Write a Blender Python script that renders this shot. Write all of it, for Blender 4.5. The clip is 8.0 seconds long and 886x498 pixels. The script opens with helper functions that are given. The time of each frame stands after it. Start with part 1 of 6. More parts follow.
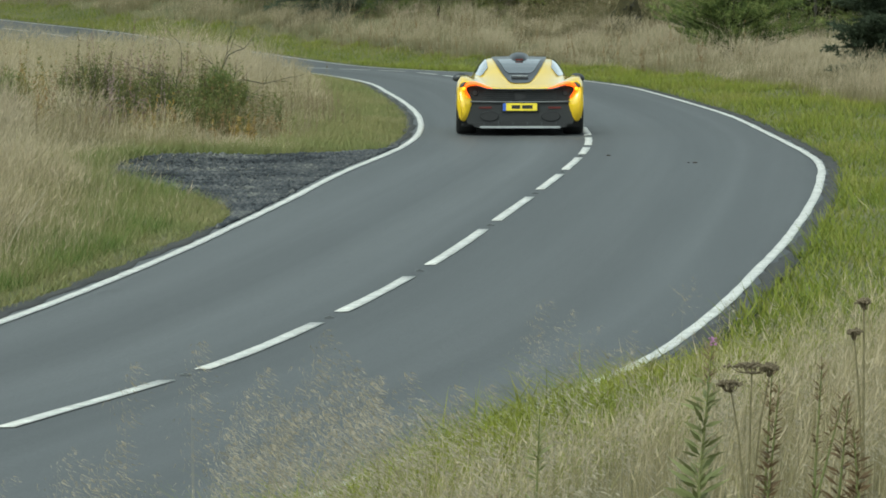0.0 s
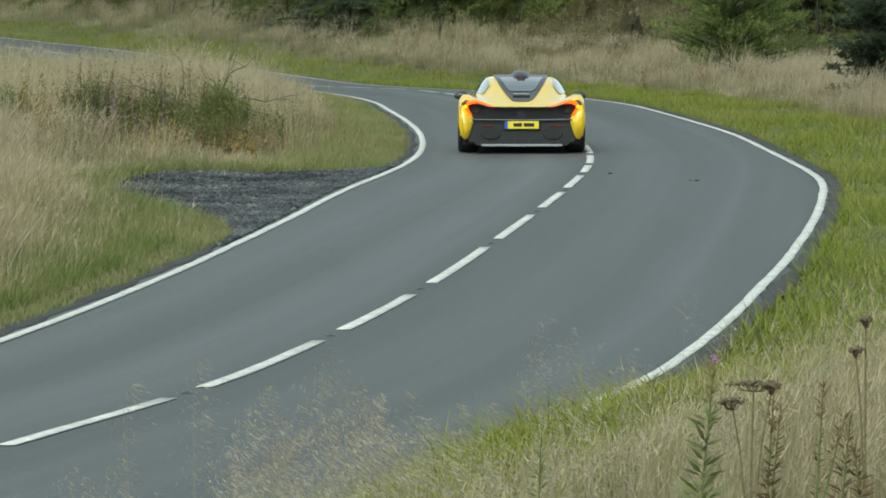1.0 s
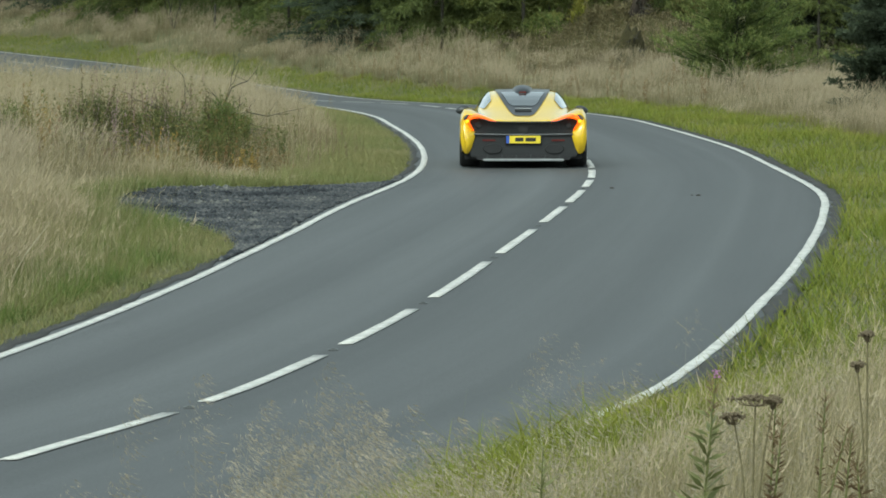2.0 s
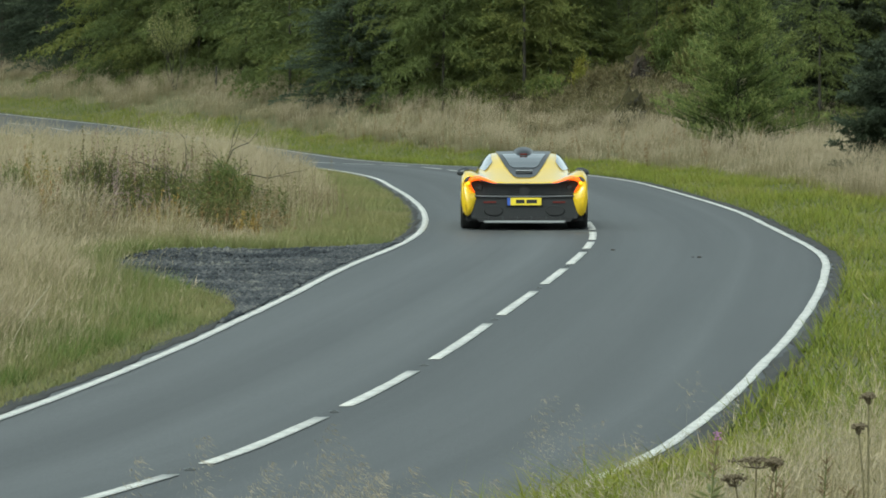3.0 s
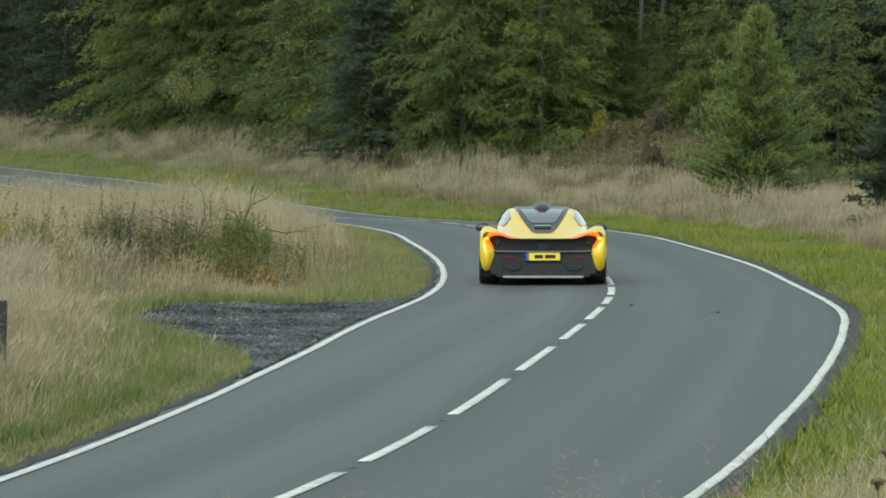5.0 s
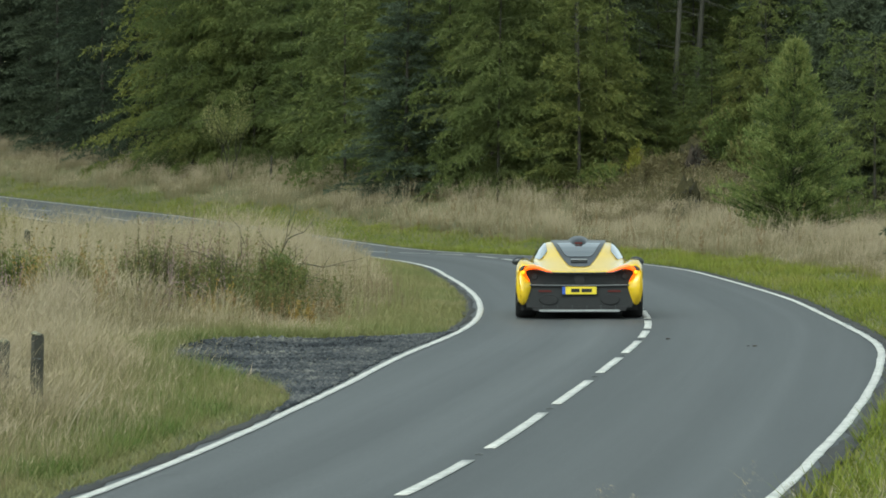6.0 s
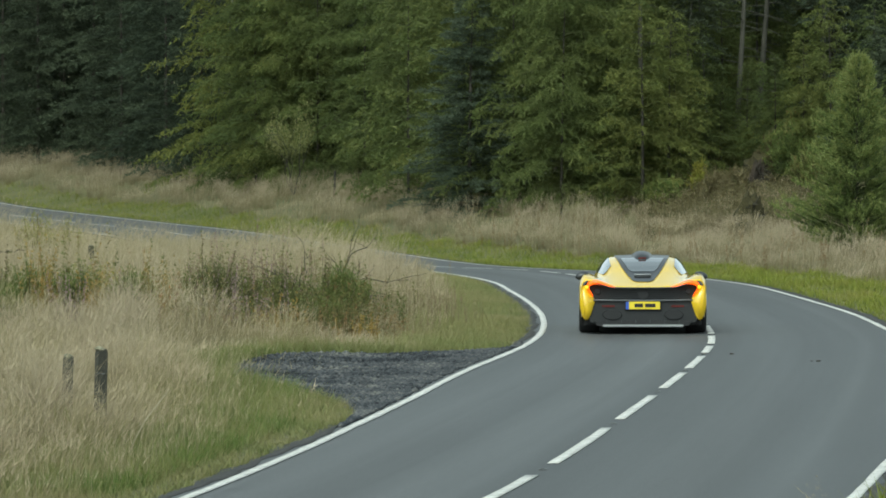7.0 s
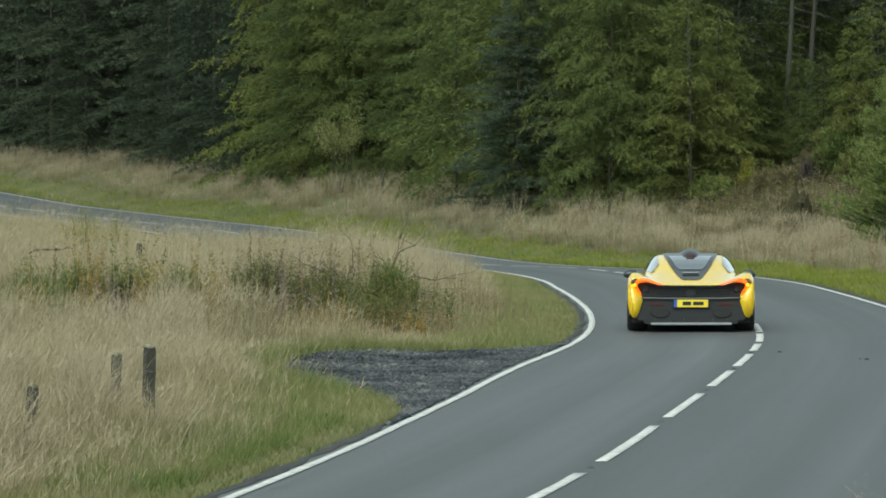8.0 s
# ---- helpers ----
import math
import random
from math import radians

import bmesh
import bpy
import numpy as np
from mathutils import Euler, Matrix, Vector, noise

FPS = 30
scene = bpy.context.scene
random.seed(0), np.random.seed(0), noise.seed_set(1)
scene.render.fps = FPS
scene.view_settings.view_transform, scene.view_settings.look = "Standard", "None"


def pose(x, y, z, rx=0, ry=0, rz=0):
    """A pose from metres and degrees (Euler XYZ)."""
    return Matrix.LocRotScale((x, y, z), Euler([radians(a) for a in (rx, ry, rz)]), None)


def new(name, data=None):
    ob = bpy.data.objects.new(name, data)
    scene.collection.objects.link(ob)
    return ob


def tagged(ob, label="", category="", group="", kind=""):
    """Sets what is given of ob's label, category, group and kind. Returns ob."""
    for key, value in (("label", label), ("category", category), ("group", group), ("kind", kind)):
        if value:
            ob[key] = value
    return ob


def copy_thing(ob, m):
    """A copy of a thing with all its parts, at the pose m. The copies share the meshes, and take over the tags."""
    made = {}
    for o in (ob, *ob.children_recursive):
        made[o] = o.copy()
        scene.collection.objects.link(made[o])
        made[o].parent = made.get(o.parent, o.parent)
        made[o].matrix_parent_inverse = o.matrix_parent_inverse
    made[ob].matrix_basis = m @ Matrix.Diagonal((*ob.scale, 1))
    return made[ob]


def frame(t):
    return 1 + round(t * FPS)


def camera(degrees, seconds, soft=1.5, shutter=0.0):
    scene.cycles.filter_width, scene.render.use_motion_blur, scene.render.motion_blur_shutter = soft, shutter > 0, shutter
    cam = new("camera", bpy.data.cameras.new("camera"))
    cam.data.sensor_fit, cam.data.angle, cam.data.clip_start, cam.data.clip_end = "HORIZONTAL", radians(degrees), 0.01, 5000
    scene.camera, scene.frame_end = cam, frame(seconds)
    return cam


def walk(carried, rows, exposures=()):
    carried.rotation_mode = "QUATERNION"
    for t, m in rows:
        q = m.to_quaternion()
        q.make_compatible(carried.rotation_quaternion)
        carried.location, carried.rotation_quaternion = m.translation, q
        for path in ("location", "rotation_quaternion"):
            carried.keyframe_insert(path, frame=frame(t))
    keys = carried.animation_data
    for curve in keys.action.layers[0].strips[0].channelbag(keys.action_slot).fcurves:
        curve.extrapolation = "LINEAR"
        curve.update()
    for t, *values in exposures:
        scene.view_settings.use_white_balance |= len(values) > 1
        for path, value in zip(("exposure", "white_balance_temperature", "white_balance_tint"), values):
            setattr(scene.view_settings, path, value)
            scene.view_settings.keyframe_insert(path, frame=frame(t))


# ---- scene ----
# ---------------------------------------------------------------- camera
# A long lens on a tripod on the bank above the outside of the bend: it only turns.
EYE = (0.0, 0.0, 2.5)
cam = camera(10.0, 8.0, 1.75)
TURNS = [  # seconds, yaw to the left, pitch, lean
    (0.0, -0.0972, -3.0600, -0.03), (0.5, -0.0965, -2.9220, -0.03), (1.0, -0.0778, -2.8570, -0.03), (1.2, -0.0703, -2.8310, -0.03),
    (2.3, -0.0582, -2.5355, -0.03), (2.5, -0.0582, -2.3816, -0.03), (3.0, -0.0480, -1.9910, -0.02), (3.5, -0.0281, -1.6580, -0.01),
    (4.0, 0.0013, -1.4900, 0.0), (4.2, 0.0100, -1.4576, -0.01), (5.3, 0.2494, -1.2814, -0.05), (5.5, 0.3146, -1.1946, -0.05),
    (6.0, 0.5740, -0.9830, -0.08), (6.5, 0.9130, -0.8733, -0.09), (7.0, 1.2915, -0.8120, -0.10), (7.5, 1.6120, -0.8030, -0.11), (8.0, 1.8350, -0.8340, -0.11),
]
EXPOSURE, KELVIN, TINT = 0.55, 6100, -9
walk(cam, [(t, pose(*EYE, 90 + pitch, 0, yaw) @ pose(0, 0, 0, 0, 0, lean)) for t, yaw, pitch, lean in TURNS], [(0.0, EXPOSURE, KELVIN, TINT), (8.0, EXPOSURE, KELVIN, TINT)])

# ---------------------------------------------------------------- sky and sun (overcast)
SUN_ELEVATION, SUN_TURN = 50.0, 200.0
world = bpy.data.worlds.new("overcast_sky")
scene.world = world
world.use_nodes = True
wn, wl = world.node_tree.nodes, world.node_tree.links
sky = wn.new("ShaderNodeTexSky")
sky.sky_type, sky.sun_disc = "NISHITA", False
sky.sun_elevation, sky.sun_rotation = radians(SUN_ELEVATION), radians(SUN_TURN)
sky.air_density, sky.dust_density, sky.ozone_density = 1.0, 3.0, 1.0
grey = wn.new("ShaderNodeHueSaturation")
grey.inputs["Saturation"].default_value = 0.28
wl.new(sky.outputs[0], grey.inputs["Color"])
wl.new(grey.outputs[0], wn["Background"].inputs["Color"])
wn["Background"].inputs["Strength"].default_value = 0.15
sun = new("sun", bpy.data.lights.new("sun", "SUN"))
sun.data.energy, sun.data.angle, sun.data.color = 0.8, radians(25), (1.0, 0.96, 0.9)
sun.matrix_world = pose(0, 0, 60, 90 - SUN_ELEVATION, 0, 180 - SUN_TURN)


# ---------------------------------------------------------------- materials
def nodes_of(name):
    m = bpy.data.materials.new(name)
    m.use_nodes = True
    return m, m.node_tree.nodes, m.node_tree.links, m.node_tree.nodes["Principled BSDF"]


def ramp(n, stops):
    r = n.new("ShaderNodeValToRGB")
    while len(r.color_ramp.elements) < len(stops):
        r.color_ramp.elements.new(0.5)
    for e, (p, c) in zip(r.color_ramp.elements, stops):
        e.position, e.color = p, (*c, 1)
    return r


def noise_at(n, l, scale, detail=4, rough=0.6, space="Object", stretch=None):
    co = n.new("ShaderNodeTexCoord")
    t = n.new("ShaderNodeTexNoise")
    t.inputs["Scale"].default_value, t.inputs["Detail"].default_value, t.inputs["Roughness"].default_value = scale, detail, rough
    if stretch:
        mp = n.new("ShaderNodeMapping")
        mp.inputs["Scale"].default_value = stretch
        l.new(co.outputs[space], mp.inputs[0])
        l.new(mp.outputs[0], t.inputs["Vector"])
    else:
        l.new(co.outputs[space], t.inputs["Vector"])
    return t


def mixed(n, l, a, b, fac, blend="MIX"):
    m = n.new("ShaderNodeMix")
    m.data_type, m.blend_type = "RGBA", blend
    for k, v in ((0, fac), (6, a), (7, b)):
        if isinstance(v, (int, float)):
            m.inputs[k].default_value = v
        elif isinstance(v, tuple):
            m.inputs[k].default_value = (*v, 1)
        else:
            l.new(v, m.inputs[k])
    return m.outputs[2]


def bumped(n, l, p, height, strength, distance=0.01):
    b = n.new("ShaderNodeBump")
    b.inputs["Strength"].default_value, b.inputs["Distance"].default_value = strength, distance
    l.new(height, b.inputs["Height"])
    l.new(b.outputs[0], p.inputs["Normal"])


def surface(name, dark, light, scale=3.0, rough=0.8, fine=40.0, bump=0.3, metal=0.0, stretch=None):
    """A plain worn surface: two colours mixed by coarse patches and by fine grain, with a little relief."""
    m, n, l, p = nodes_of(name)
    coarse = noise_at(n, l, scale, 5, 0.65, stretch=stretch)
    grain = noise_at(n, l, fine, 3, 0.7)
    r = ramp(n, [(0.3, dark), (0.7, light)])
    l.new(coarse.outputs[0], r.inputs[0])
    g = ramp(n, [(0.3, (0.72, 0.72, 0.72)), (0.7, (1.18, 1.18, 1.18))])
    l.new(grain.outputs[0], g.inputs[0])
    l.new(mixed(n, l, r.outputs[0], g.outputs[0], 1.0, "MULTIPLY"), p.inputs["Base Color"])
    p.inputs["Roughness"].default_value, p.inputs["Metallic"].default_value = rough, metal
    if bump:
        bumped(n, l, p, grain.outputs[0], bump)
    return m


def plain(name, colour, rough=0.5, metal=0.0, coat=0.0, glow=0.0):
    m, n, l, p = nodes_of(name)
    t = noise_at(n, l, 6.0, 4)
    r = ramp(n, [(0.25, tuple(c * 0.86 for c in colour)), (0.75, tuple(min(1, c * 1.08) for c in colour))])
    l.new(t.outputs[0], r.inputs[0])
    l.new(r.outputs[0], p.inputs["Base Color"])
    p.inputs["Roughness"].default_value, p.inputs["Metallic"].default_value, p.inputs["Coat Weight"].default_value = rough, metal, coat
    if glow:
        p.inputs["Emission Color"].default_value = (*colour, 1)
        p.inputs["Emission Strength"].default_value = glow
    return m


def blades_material(name, root, tips, patch=0.25, shine=0.55, through_light=0.25, varied=False):
    """Grass and needles: colour from root to tip, from blade to blade and in patches over the ground."""
    m, n, l, p = nodes_of(name)
    geo = n.new("ShaderNodeNewGeometry")
    tip = ramp(n, [(i / max(1, len(tips) - 1), c) for i, c in enumerate(tips)])
    tip.color_ramp.interpolation = "LINEAR"
    big = noise_at(n, l, patch, 3, 0.6)
    add = n.new("ShaderNodeMath")
    add.operation = "MULTIPLY_ADD"
    l.new(geo.outputs["Random Per Island"], add.inputs[0])
    add.inputs[1].default_value = 0.55
    sub = n.new("ShaderNodeMath")
    sub.operation = "MULTIPLY_ADD"
    l.new(big.outputs[0], sub.inputs[0])
    sub.inputs[1].default_value, sub.inputs[2].default_value = 2.2, -0.87
    l.new(sub.outputs[0], add.inputs[2])
    l.new(add.outputs[0], tip.inputs[0])
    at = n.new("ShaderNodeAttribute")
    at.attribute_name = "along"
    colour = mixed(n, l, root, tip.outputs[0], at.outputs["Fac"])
    info = n.new("ShaderNodeObjectInfo")
    own = ramp(n, [(0.0, (0.78, 0.82, 0.85)), (0.5, (1.0, 1.0, 1.0)), (1.0, (1.2, 1.1, 0.95))])
    l.new(info.outputs["Random"], own.inputs[0])
    if varied:
        colour = mixed(n, l, colour, own.outputs[0], 1.0, "MULTIPLY")
    l.new(colour, p.inputs["Base Color"])
    p.inputs["Roughness"].default_value = shine
    p.inputs["Specular IOR Level"].default_value = 0.25
    if through_light:
        tr = n.new("ShaderNodeBsdfTranslucent")
        l.new(colour, tr.inputs["Color"])
        mx = n.new("ShaderNodeMixShader")
        mx.inputs[0].default_value = through_light
        l.new(p.outputs[0], mx.inputs[1])
        l.new(tr.outputs[0], mx.inputs[2])
        l.new(mx.outputs[0], n["Material Output"].inputs["Surface"])
    return m


def asphalt_material():
    """Grey chipped asphalt, paler where wheels have polished it and darker between, with long streaks along the road."""
    m, n, l, p = nodes_of("asphalt")
    at = n.new("ShaderNodeAttribute")
    at.attribute_name = "along"
    co = n.new("ShaderNodeTexCoord")
    sep = n.new("ShaderNodeSeparateXYZ")
    l.new(co.outputs["Object"], sep.inputs[0])
    way = n.new("ShaderNodeCombineXYZ")
    l.new(at.outputs["Fac"], way.inputs[0])
    l.new(sep.outputs[1], way.inputs[1])

    def streaks(sx, sy, detail):
        mp = n.new("ShaderNodeMapping")
        mp.inputs["Scale"].default_value = (sx, sy, 1)
        l.new(way.outputs[0], mp.inputs[0])
        t = n.new("ShaderNodeTexNoise")
        t.inputs["Scale"].default_value, t.inputs["Detail"].default_value = 1.0, detail
        l.new(mp.outputs[0], t.inputs["Vector"])
        return t.outputs[0]

    broad, fine = streaks(1.2, 0.006, 2), streaks(5.5, 0.010, 2)
    wave = n.new("ShaderNodeMath")
    wave.operation = "MULTIPLY"
    l.new(at.outputs["Fac"], wave.inputs[0])
    wave.inputs[1].default_value = 4.3
    cos = n.new("ShaderNodeMath")
    cos.operation = "COSINE"
    l.new(wave.outputs[0], cos.inputs[0])
    stone = noise_at(n, l, 55.0, 2, 0.7)
    patch = streaks(0.7, 0.02, 3)
    r = ramp(n, [(0.30, (0.0565, 0.0595, 0.0598)), (0.70, (0.0835, 0.0865, 0.0872))])
    l.new(broad, r.inputs[0])
    f = ramp(n, [(0.3, (0.92, 0.92, 0.92)), (0.7, (1.08, 1.08, 1.08))])
    l.new(fine, f.inputs[0])
    c = mixed(n, l, r.outputs[0], f.outputs[0], 1.0, "MULTIPLY")
    w = ramp(n, [(0.0, (1.09, 1.09, 1.09)), (1.0, (0.91, 0.91, 0.91))])
    half = n.new("ShaderNodeMath")
    half.operation = "MULTIPLY_ADD"
    l.new(cos.outputs[0], half.inputs[0])
    half.inputs[1].default_value, half.inputs[2].default_value = 0.5, 0.5
    l.new(half.outputs[0], w.inputs[0])
    c = mixed(n, l, c, w.outputs[0], 1.0, "MULTIPLY")
    mottle = streaks(2.4, 0.12, 5)
    mo = ramp(n, [(0.3, (0.94, 0.94, 0.94)), (0.7, (1.06, 1.06, 1.06))])
    l.new(mottle, mo.inputs[0])
    c = mixed(n, l, c, mo.outputs[0], 1.0, "MULTIPLY")
    s = ramp(n, [(0.3, (0.7, 0.7, 0.7)), (0.7, (1.35, 1.35, 1.35))])
    l.new(stone.outputs[0], s.inputs[0])
    l.new(mixed(n, l, c, s.outputs[0], 1.0, "MULTIPLY"), p.inputs["Base Color"])
    rr = ramp(n, [(0.3, (0.57, 0.57, 0.57)), (0.7, (0.66, 0.66, 0.66))])
    l.new(patch, rr.inputs[0])
    l.new(rr.outputs[0], p.inputs["Roughness"])
    bumped(n, l, p, stone.outputs[0], 0.5, 0.006)
    return m


ASPHALT = asphalt_material()
PAINT = surface("road_paint", (0.44, 0.43, 0.40), (0.72, 0.705, 0.66), 4.5, 0.65, 22.0, 0.3)
SOIL = surface("turf_soil", (0.075, 0.075, 0.03), (0.15, 0.14, 0.055), 0.5, 0.95, 12.0, 0.6)
TAR_EDGE = surface("tar_edge", (0.028, 0.028, 0.027), (0.055, 0.052, 0.047), 1.5, 0.9, 25.0, 0.5)
STONE = blades_material("gravel_stone", (0.04, 0.04, 0.04), [(0.014, 0.016, 0.019), (0.042, 0.046, 0.052), (0.085, 0.088, 0.092), (0.17, 0.165, 0.15)], 0.8, 0.85, 0.0)
GRIT = surface("gravel_bed", (0.020, 0.022, 0.024), (0.050, 0.050, 0.048), 1.2, 0.95, 18.0, 0.8)
WOOD = surface("weathered_wood", (0.028, 0.027, 0.021), (0.088, 0.082, 0.062), 5.0, 0.9, 45.0, 0.5, stretch=(1, 1, 0.15))
DARK_BARK = surface("dark_bark", (0.030, 0.027, 0.020), (0.068, 0.060, 0.045), 2.0, 0.95, 18.0, 0.8, stretch=(1, 1, 0.25))
BARK = surface("bark", (0.045, 0.044, 0.034), (0.115, 0.108, 0.084), 2.0, 0.95, 18.0, 0.8, stretch=(1, 1, 0.25))
DEAD = surface("dead_bracken", (0.018, 0.014, 0.010), (0.055, 0.040, 0.026), 3.0, 0.95, 14.0, 0.5)
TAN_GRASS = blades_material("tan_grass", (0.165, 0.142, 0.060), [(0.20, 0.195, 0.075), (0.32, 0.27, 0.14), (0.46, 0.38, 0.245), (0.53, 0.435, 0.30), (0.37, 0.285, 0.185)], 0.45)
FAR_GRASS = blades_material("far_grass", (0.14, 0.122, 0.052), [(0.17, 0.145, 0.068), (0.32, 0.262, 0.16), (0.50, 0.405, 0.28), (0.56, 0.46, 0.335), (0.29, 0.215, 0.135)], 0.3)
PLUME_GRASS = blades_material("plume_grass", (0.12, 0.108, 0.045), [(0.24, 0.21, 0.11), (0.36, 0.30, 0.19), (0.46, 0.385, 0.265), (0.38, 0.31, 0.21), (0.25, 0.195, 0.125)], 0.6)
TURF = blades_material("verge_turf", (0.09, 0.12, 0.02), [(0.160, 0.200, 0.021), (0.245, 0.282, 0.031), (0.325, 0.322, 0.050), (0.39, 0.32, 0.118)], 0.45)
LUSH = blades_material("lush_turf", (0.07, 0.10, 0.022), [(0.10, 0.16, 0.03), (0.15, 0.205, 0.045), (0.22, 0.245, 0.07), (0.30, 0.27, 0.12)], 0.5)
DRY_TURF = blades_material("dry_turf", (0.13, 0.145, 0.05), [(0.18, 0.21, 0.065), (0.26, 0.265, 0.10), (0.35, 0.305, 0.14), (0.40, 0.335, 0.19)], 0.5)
# Dark root colour: shade at the weeds' feet put into the leaf colour.
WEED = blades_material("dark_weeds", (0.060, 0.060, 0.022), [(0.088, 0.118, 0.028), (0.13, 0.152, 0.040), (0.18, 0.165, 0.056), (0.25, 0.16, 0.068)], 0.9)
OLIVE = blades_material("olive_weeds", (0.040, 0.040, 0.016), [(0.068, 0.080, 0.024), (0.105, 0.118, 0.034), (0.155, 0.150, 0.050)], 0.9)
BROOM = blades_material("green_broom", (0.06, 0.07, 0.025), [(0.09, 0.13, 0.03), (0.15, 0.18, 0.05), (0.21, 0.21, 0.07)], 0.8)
# Root colours set how dark the crowns' insides look: shading put into needle colour.
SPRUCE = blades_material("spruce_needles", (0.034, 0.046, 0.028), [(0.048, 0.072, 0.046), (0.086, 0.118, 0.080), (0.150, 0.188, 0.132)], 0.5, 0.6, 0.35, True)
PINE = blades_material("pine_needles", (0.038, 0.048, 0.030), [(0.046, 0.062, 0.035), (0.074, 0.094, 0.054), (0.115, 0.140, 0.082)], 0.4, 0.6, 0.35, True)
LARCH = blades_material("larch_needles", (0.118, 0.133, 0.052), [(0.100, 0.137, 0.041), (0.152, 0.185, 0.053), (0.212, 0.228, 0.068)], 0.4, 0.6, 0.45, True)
SHOOT = blades_material("spruce_shoots", (0.13, 0.155, 0.045), [(0.20, 0.23, 0.065), (0.30, 0.325, 0.10), (0.42, 0.43, 0.165)], 0.8, 0.6, 0.35)
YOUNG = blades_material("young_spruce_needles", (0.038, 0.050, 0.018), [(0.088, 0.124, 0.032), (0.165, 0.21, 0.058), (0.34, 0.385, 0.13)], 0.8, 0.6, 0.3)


# ---------------------------------------------------------------- mesh helpers
def linked(name, mesh, material, parent=None, label=""):
    mesh.materials.append(material)
    ob = new(name, mesh)
    if parent:
        ob.parent = parent
    return tagged(ob, label)


def part(name, bm, material, parent=None, label="", smooth=False):
    """One mesh object out of a bmesh, under a thing or a part."""
    me = bpy.data.meshes.new(name)
    if smooth:
        for f in bm.faces:
            f.smooth = True
    bm.to_mesh(me)
    bm.free()
    return linked(name, me, material, parent, label)


def base(name, m, label, category, group="", kind=""):
    ob = new(name)
    ob.matrix_world = m
    return tagged(ob, label, category, group, kind)


def raw_mesh(name, verts, faces, along=None, smooth=False):
    """A mesh from arrays: verts (n, 3), faces (m, k) all with k corners; or a list of such face arrays."""
    me = bpy.data.meshes.new(name)
    faces = faces if isinstance(faces, list) else [faces]
    loops = np.concatenate([f.ravel() for f in faces]).astype(np.int32)
    sizes = np.concatenate([np.full(len(f), f.shape[1]) for f in faces])
    me.vertices.add(len(verts))
    me.vertices.foreach_set("co", np.ascontiguousarray(verts, np.float32).ravel())
    me.loops.add(len(loops))
    me.loops.foreach_set("vertex_index", loops)
    me.polygons.add(len(sizes))
    me.polygons.foreach_set("loop_start", np.concatenate([[0], np.cumsum(sizes)[:-1]]).astype(np.int32))
    if smooth:
        me.polygons.foreach_set("use_smooth", np.arange(len(sizes)) < (len(sizes) if smooth is True else smooth))
    if along is not None:
        me.attributes.new("along", "FLOAT", "POINT").data.foreach_set("value", np.ascontiguousarray(along, np.float32))
    me.update(calc_edges=True)
    return me


def blade_arrays(root, height, width, lean, turn, bend=0.5, drop=0.0, simple=False):
    """Tapered, bent blades: five corners and two faces each, or three corners and one where simple. lean: metres that the tip stands off; turn: its direction."""
    k = len(root)
    d = np.stack([np.cos(turn), np.sin(turn), np.zeros(k)], 1)
    face = np.random.uniform(0, 6.283, k)
    side = np.stack([np.cos(face), np.sin(face), np.zeros(k)], 1) * (width / 2)[:, None]
    up = np.array([0, 0, 1.0])
    mid = root + up * (height * 0.55)[:, None] + d * (lean * bend * 0.5)[:, None]
    tip = root + up * (height * (1 - drop))[:, None] + d * lean[:, None]
    if simple:
        v = np.stack([root - side, root + side, tip], 1).reshape(-1, 3)
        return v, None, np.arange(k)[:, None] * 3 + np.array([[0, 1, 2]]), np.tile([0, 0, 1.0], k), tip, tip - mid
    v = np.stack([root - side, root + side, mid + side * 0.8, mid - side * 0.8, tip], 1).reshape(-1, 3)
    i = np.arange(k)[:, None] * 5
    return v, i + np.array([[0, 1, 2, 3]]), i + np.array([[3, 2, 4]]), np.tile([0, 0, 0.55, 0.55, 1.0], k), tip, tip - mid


def spindle_arrays(foot, tip, width):
    """Needle sprays and small leaves: one flat, pointed leaf of three corners from foot to tip."""
    k = len(foot)
    d = tip - foot
    r = np.random.normal(size=(k, 3))
    side = np.cross(d, r)
    side /= np.linalg.norm(side, axis=1)[:, None] + 1e-9
    side *= (width / 2)[:, None]
    low = foot + d * 0.15
    v = np.stack([low - side, low + side, tip], 1).reshape(-1, 3)
    return v, np.arange(k)[:, None] * 3 + np.array([[0, 1, 2]])


def leaf_arrays(foot, tip, width):
    """Larger leaves, pointed at both ends: four corners each."""
    k = len(foot)
    d = tip - foot
    r = np.random.normal(size=(k, 3))
    side = np.cross(d, r)
    side /= np.linalg.norm(side, axis=1)[:, None] + 1e-9
    mid = foot + d * 0.42
    v = np.stack([foot, mid + side * (width / 2)[:, None], tip, mid - side * (width / 2)[:, None]], 1).reshape(-1, 3)
    return v, np.arange(k)[:, None] * 4 + np.array([[0, 1, 2, 3]])


class Heap:
    """Gathers arrays of faces into one mesh."""

    def __init__(self):
        self.v, self.f3, self.f4, self.a, self.n = [], [], [], [], 0

    def add(self, v, quads=None, tris=None, along=None):
        if quads is not None:
            (self.f4 if quads.shape[1] == 4 else self.f3).append(quads + self.n)
        if tris is not None:
            self.f3.append(tris + self.n)
        self.v.append(v)
        self.a.append(np.ones(len(v)) if along is None else along)
        self.n += len(v)

    def mesh(self, name):
        faces = [np.concatenate(f) for f in (self.f4, self.f3) if f]
        return raw_mesh(name, np.concatenate(self.v), faces, np.concatenate(self.a))


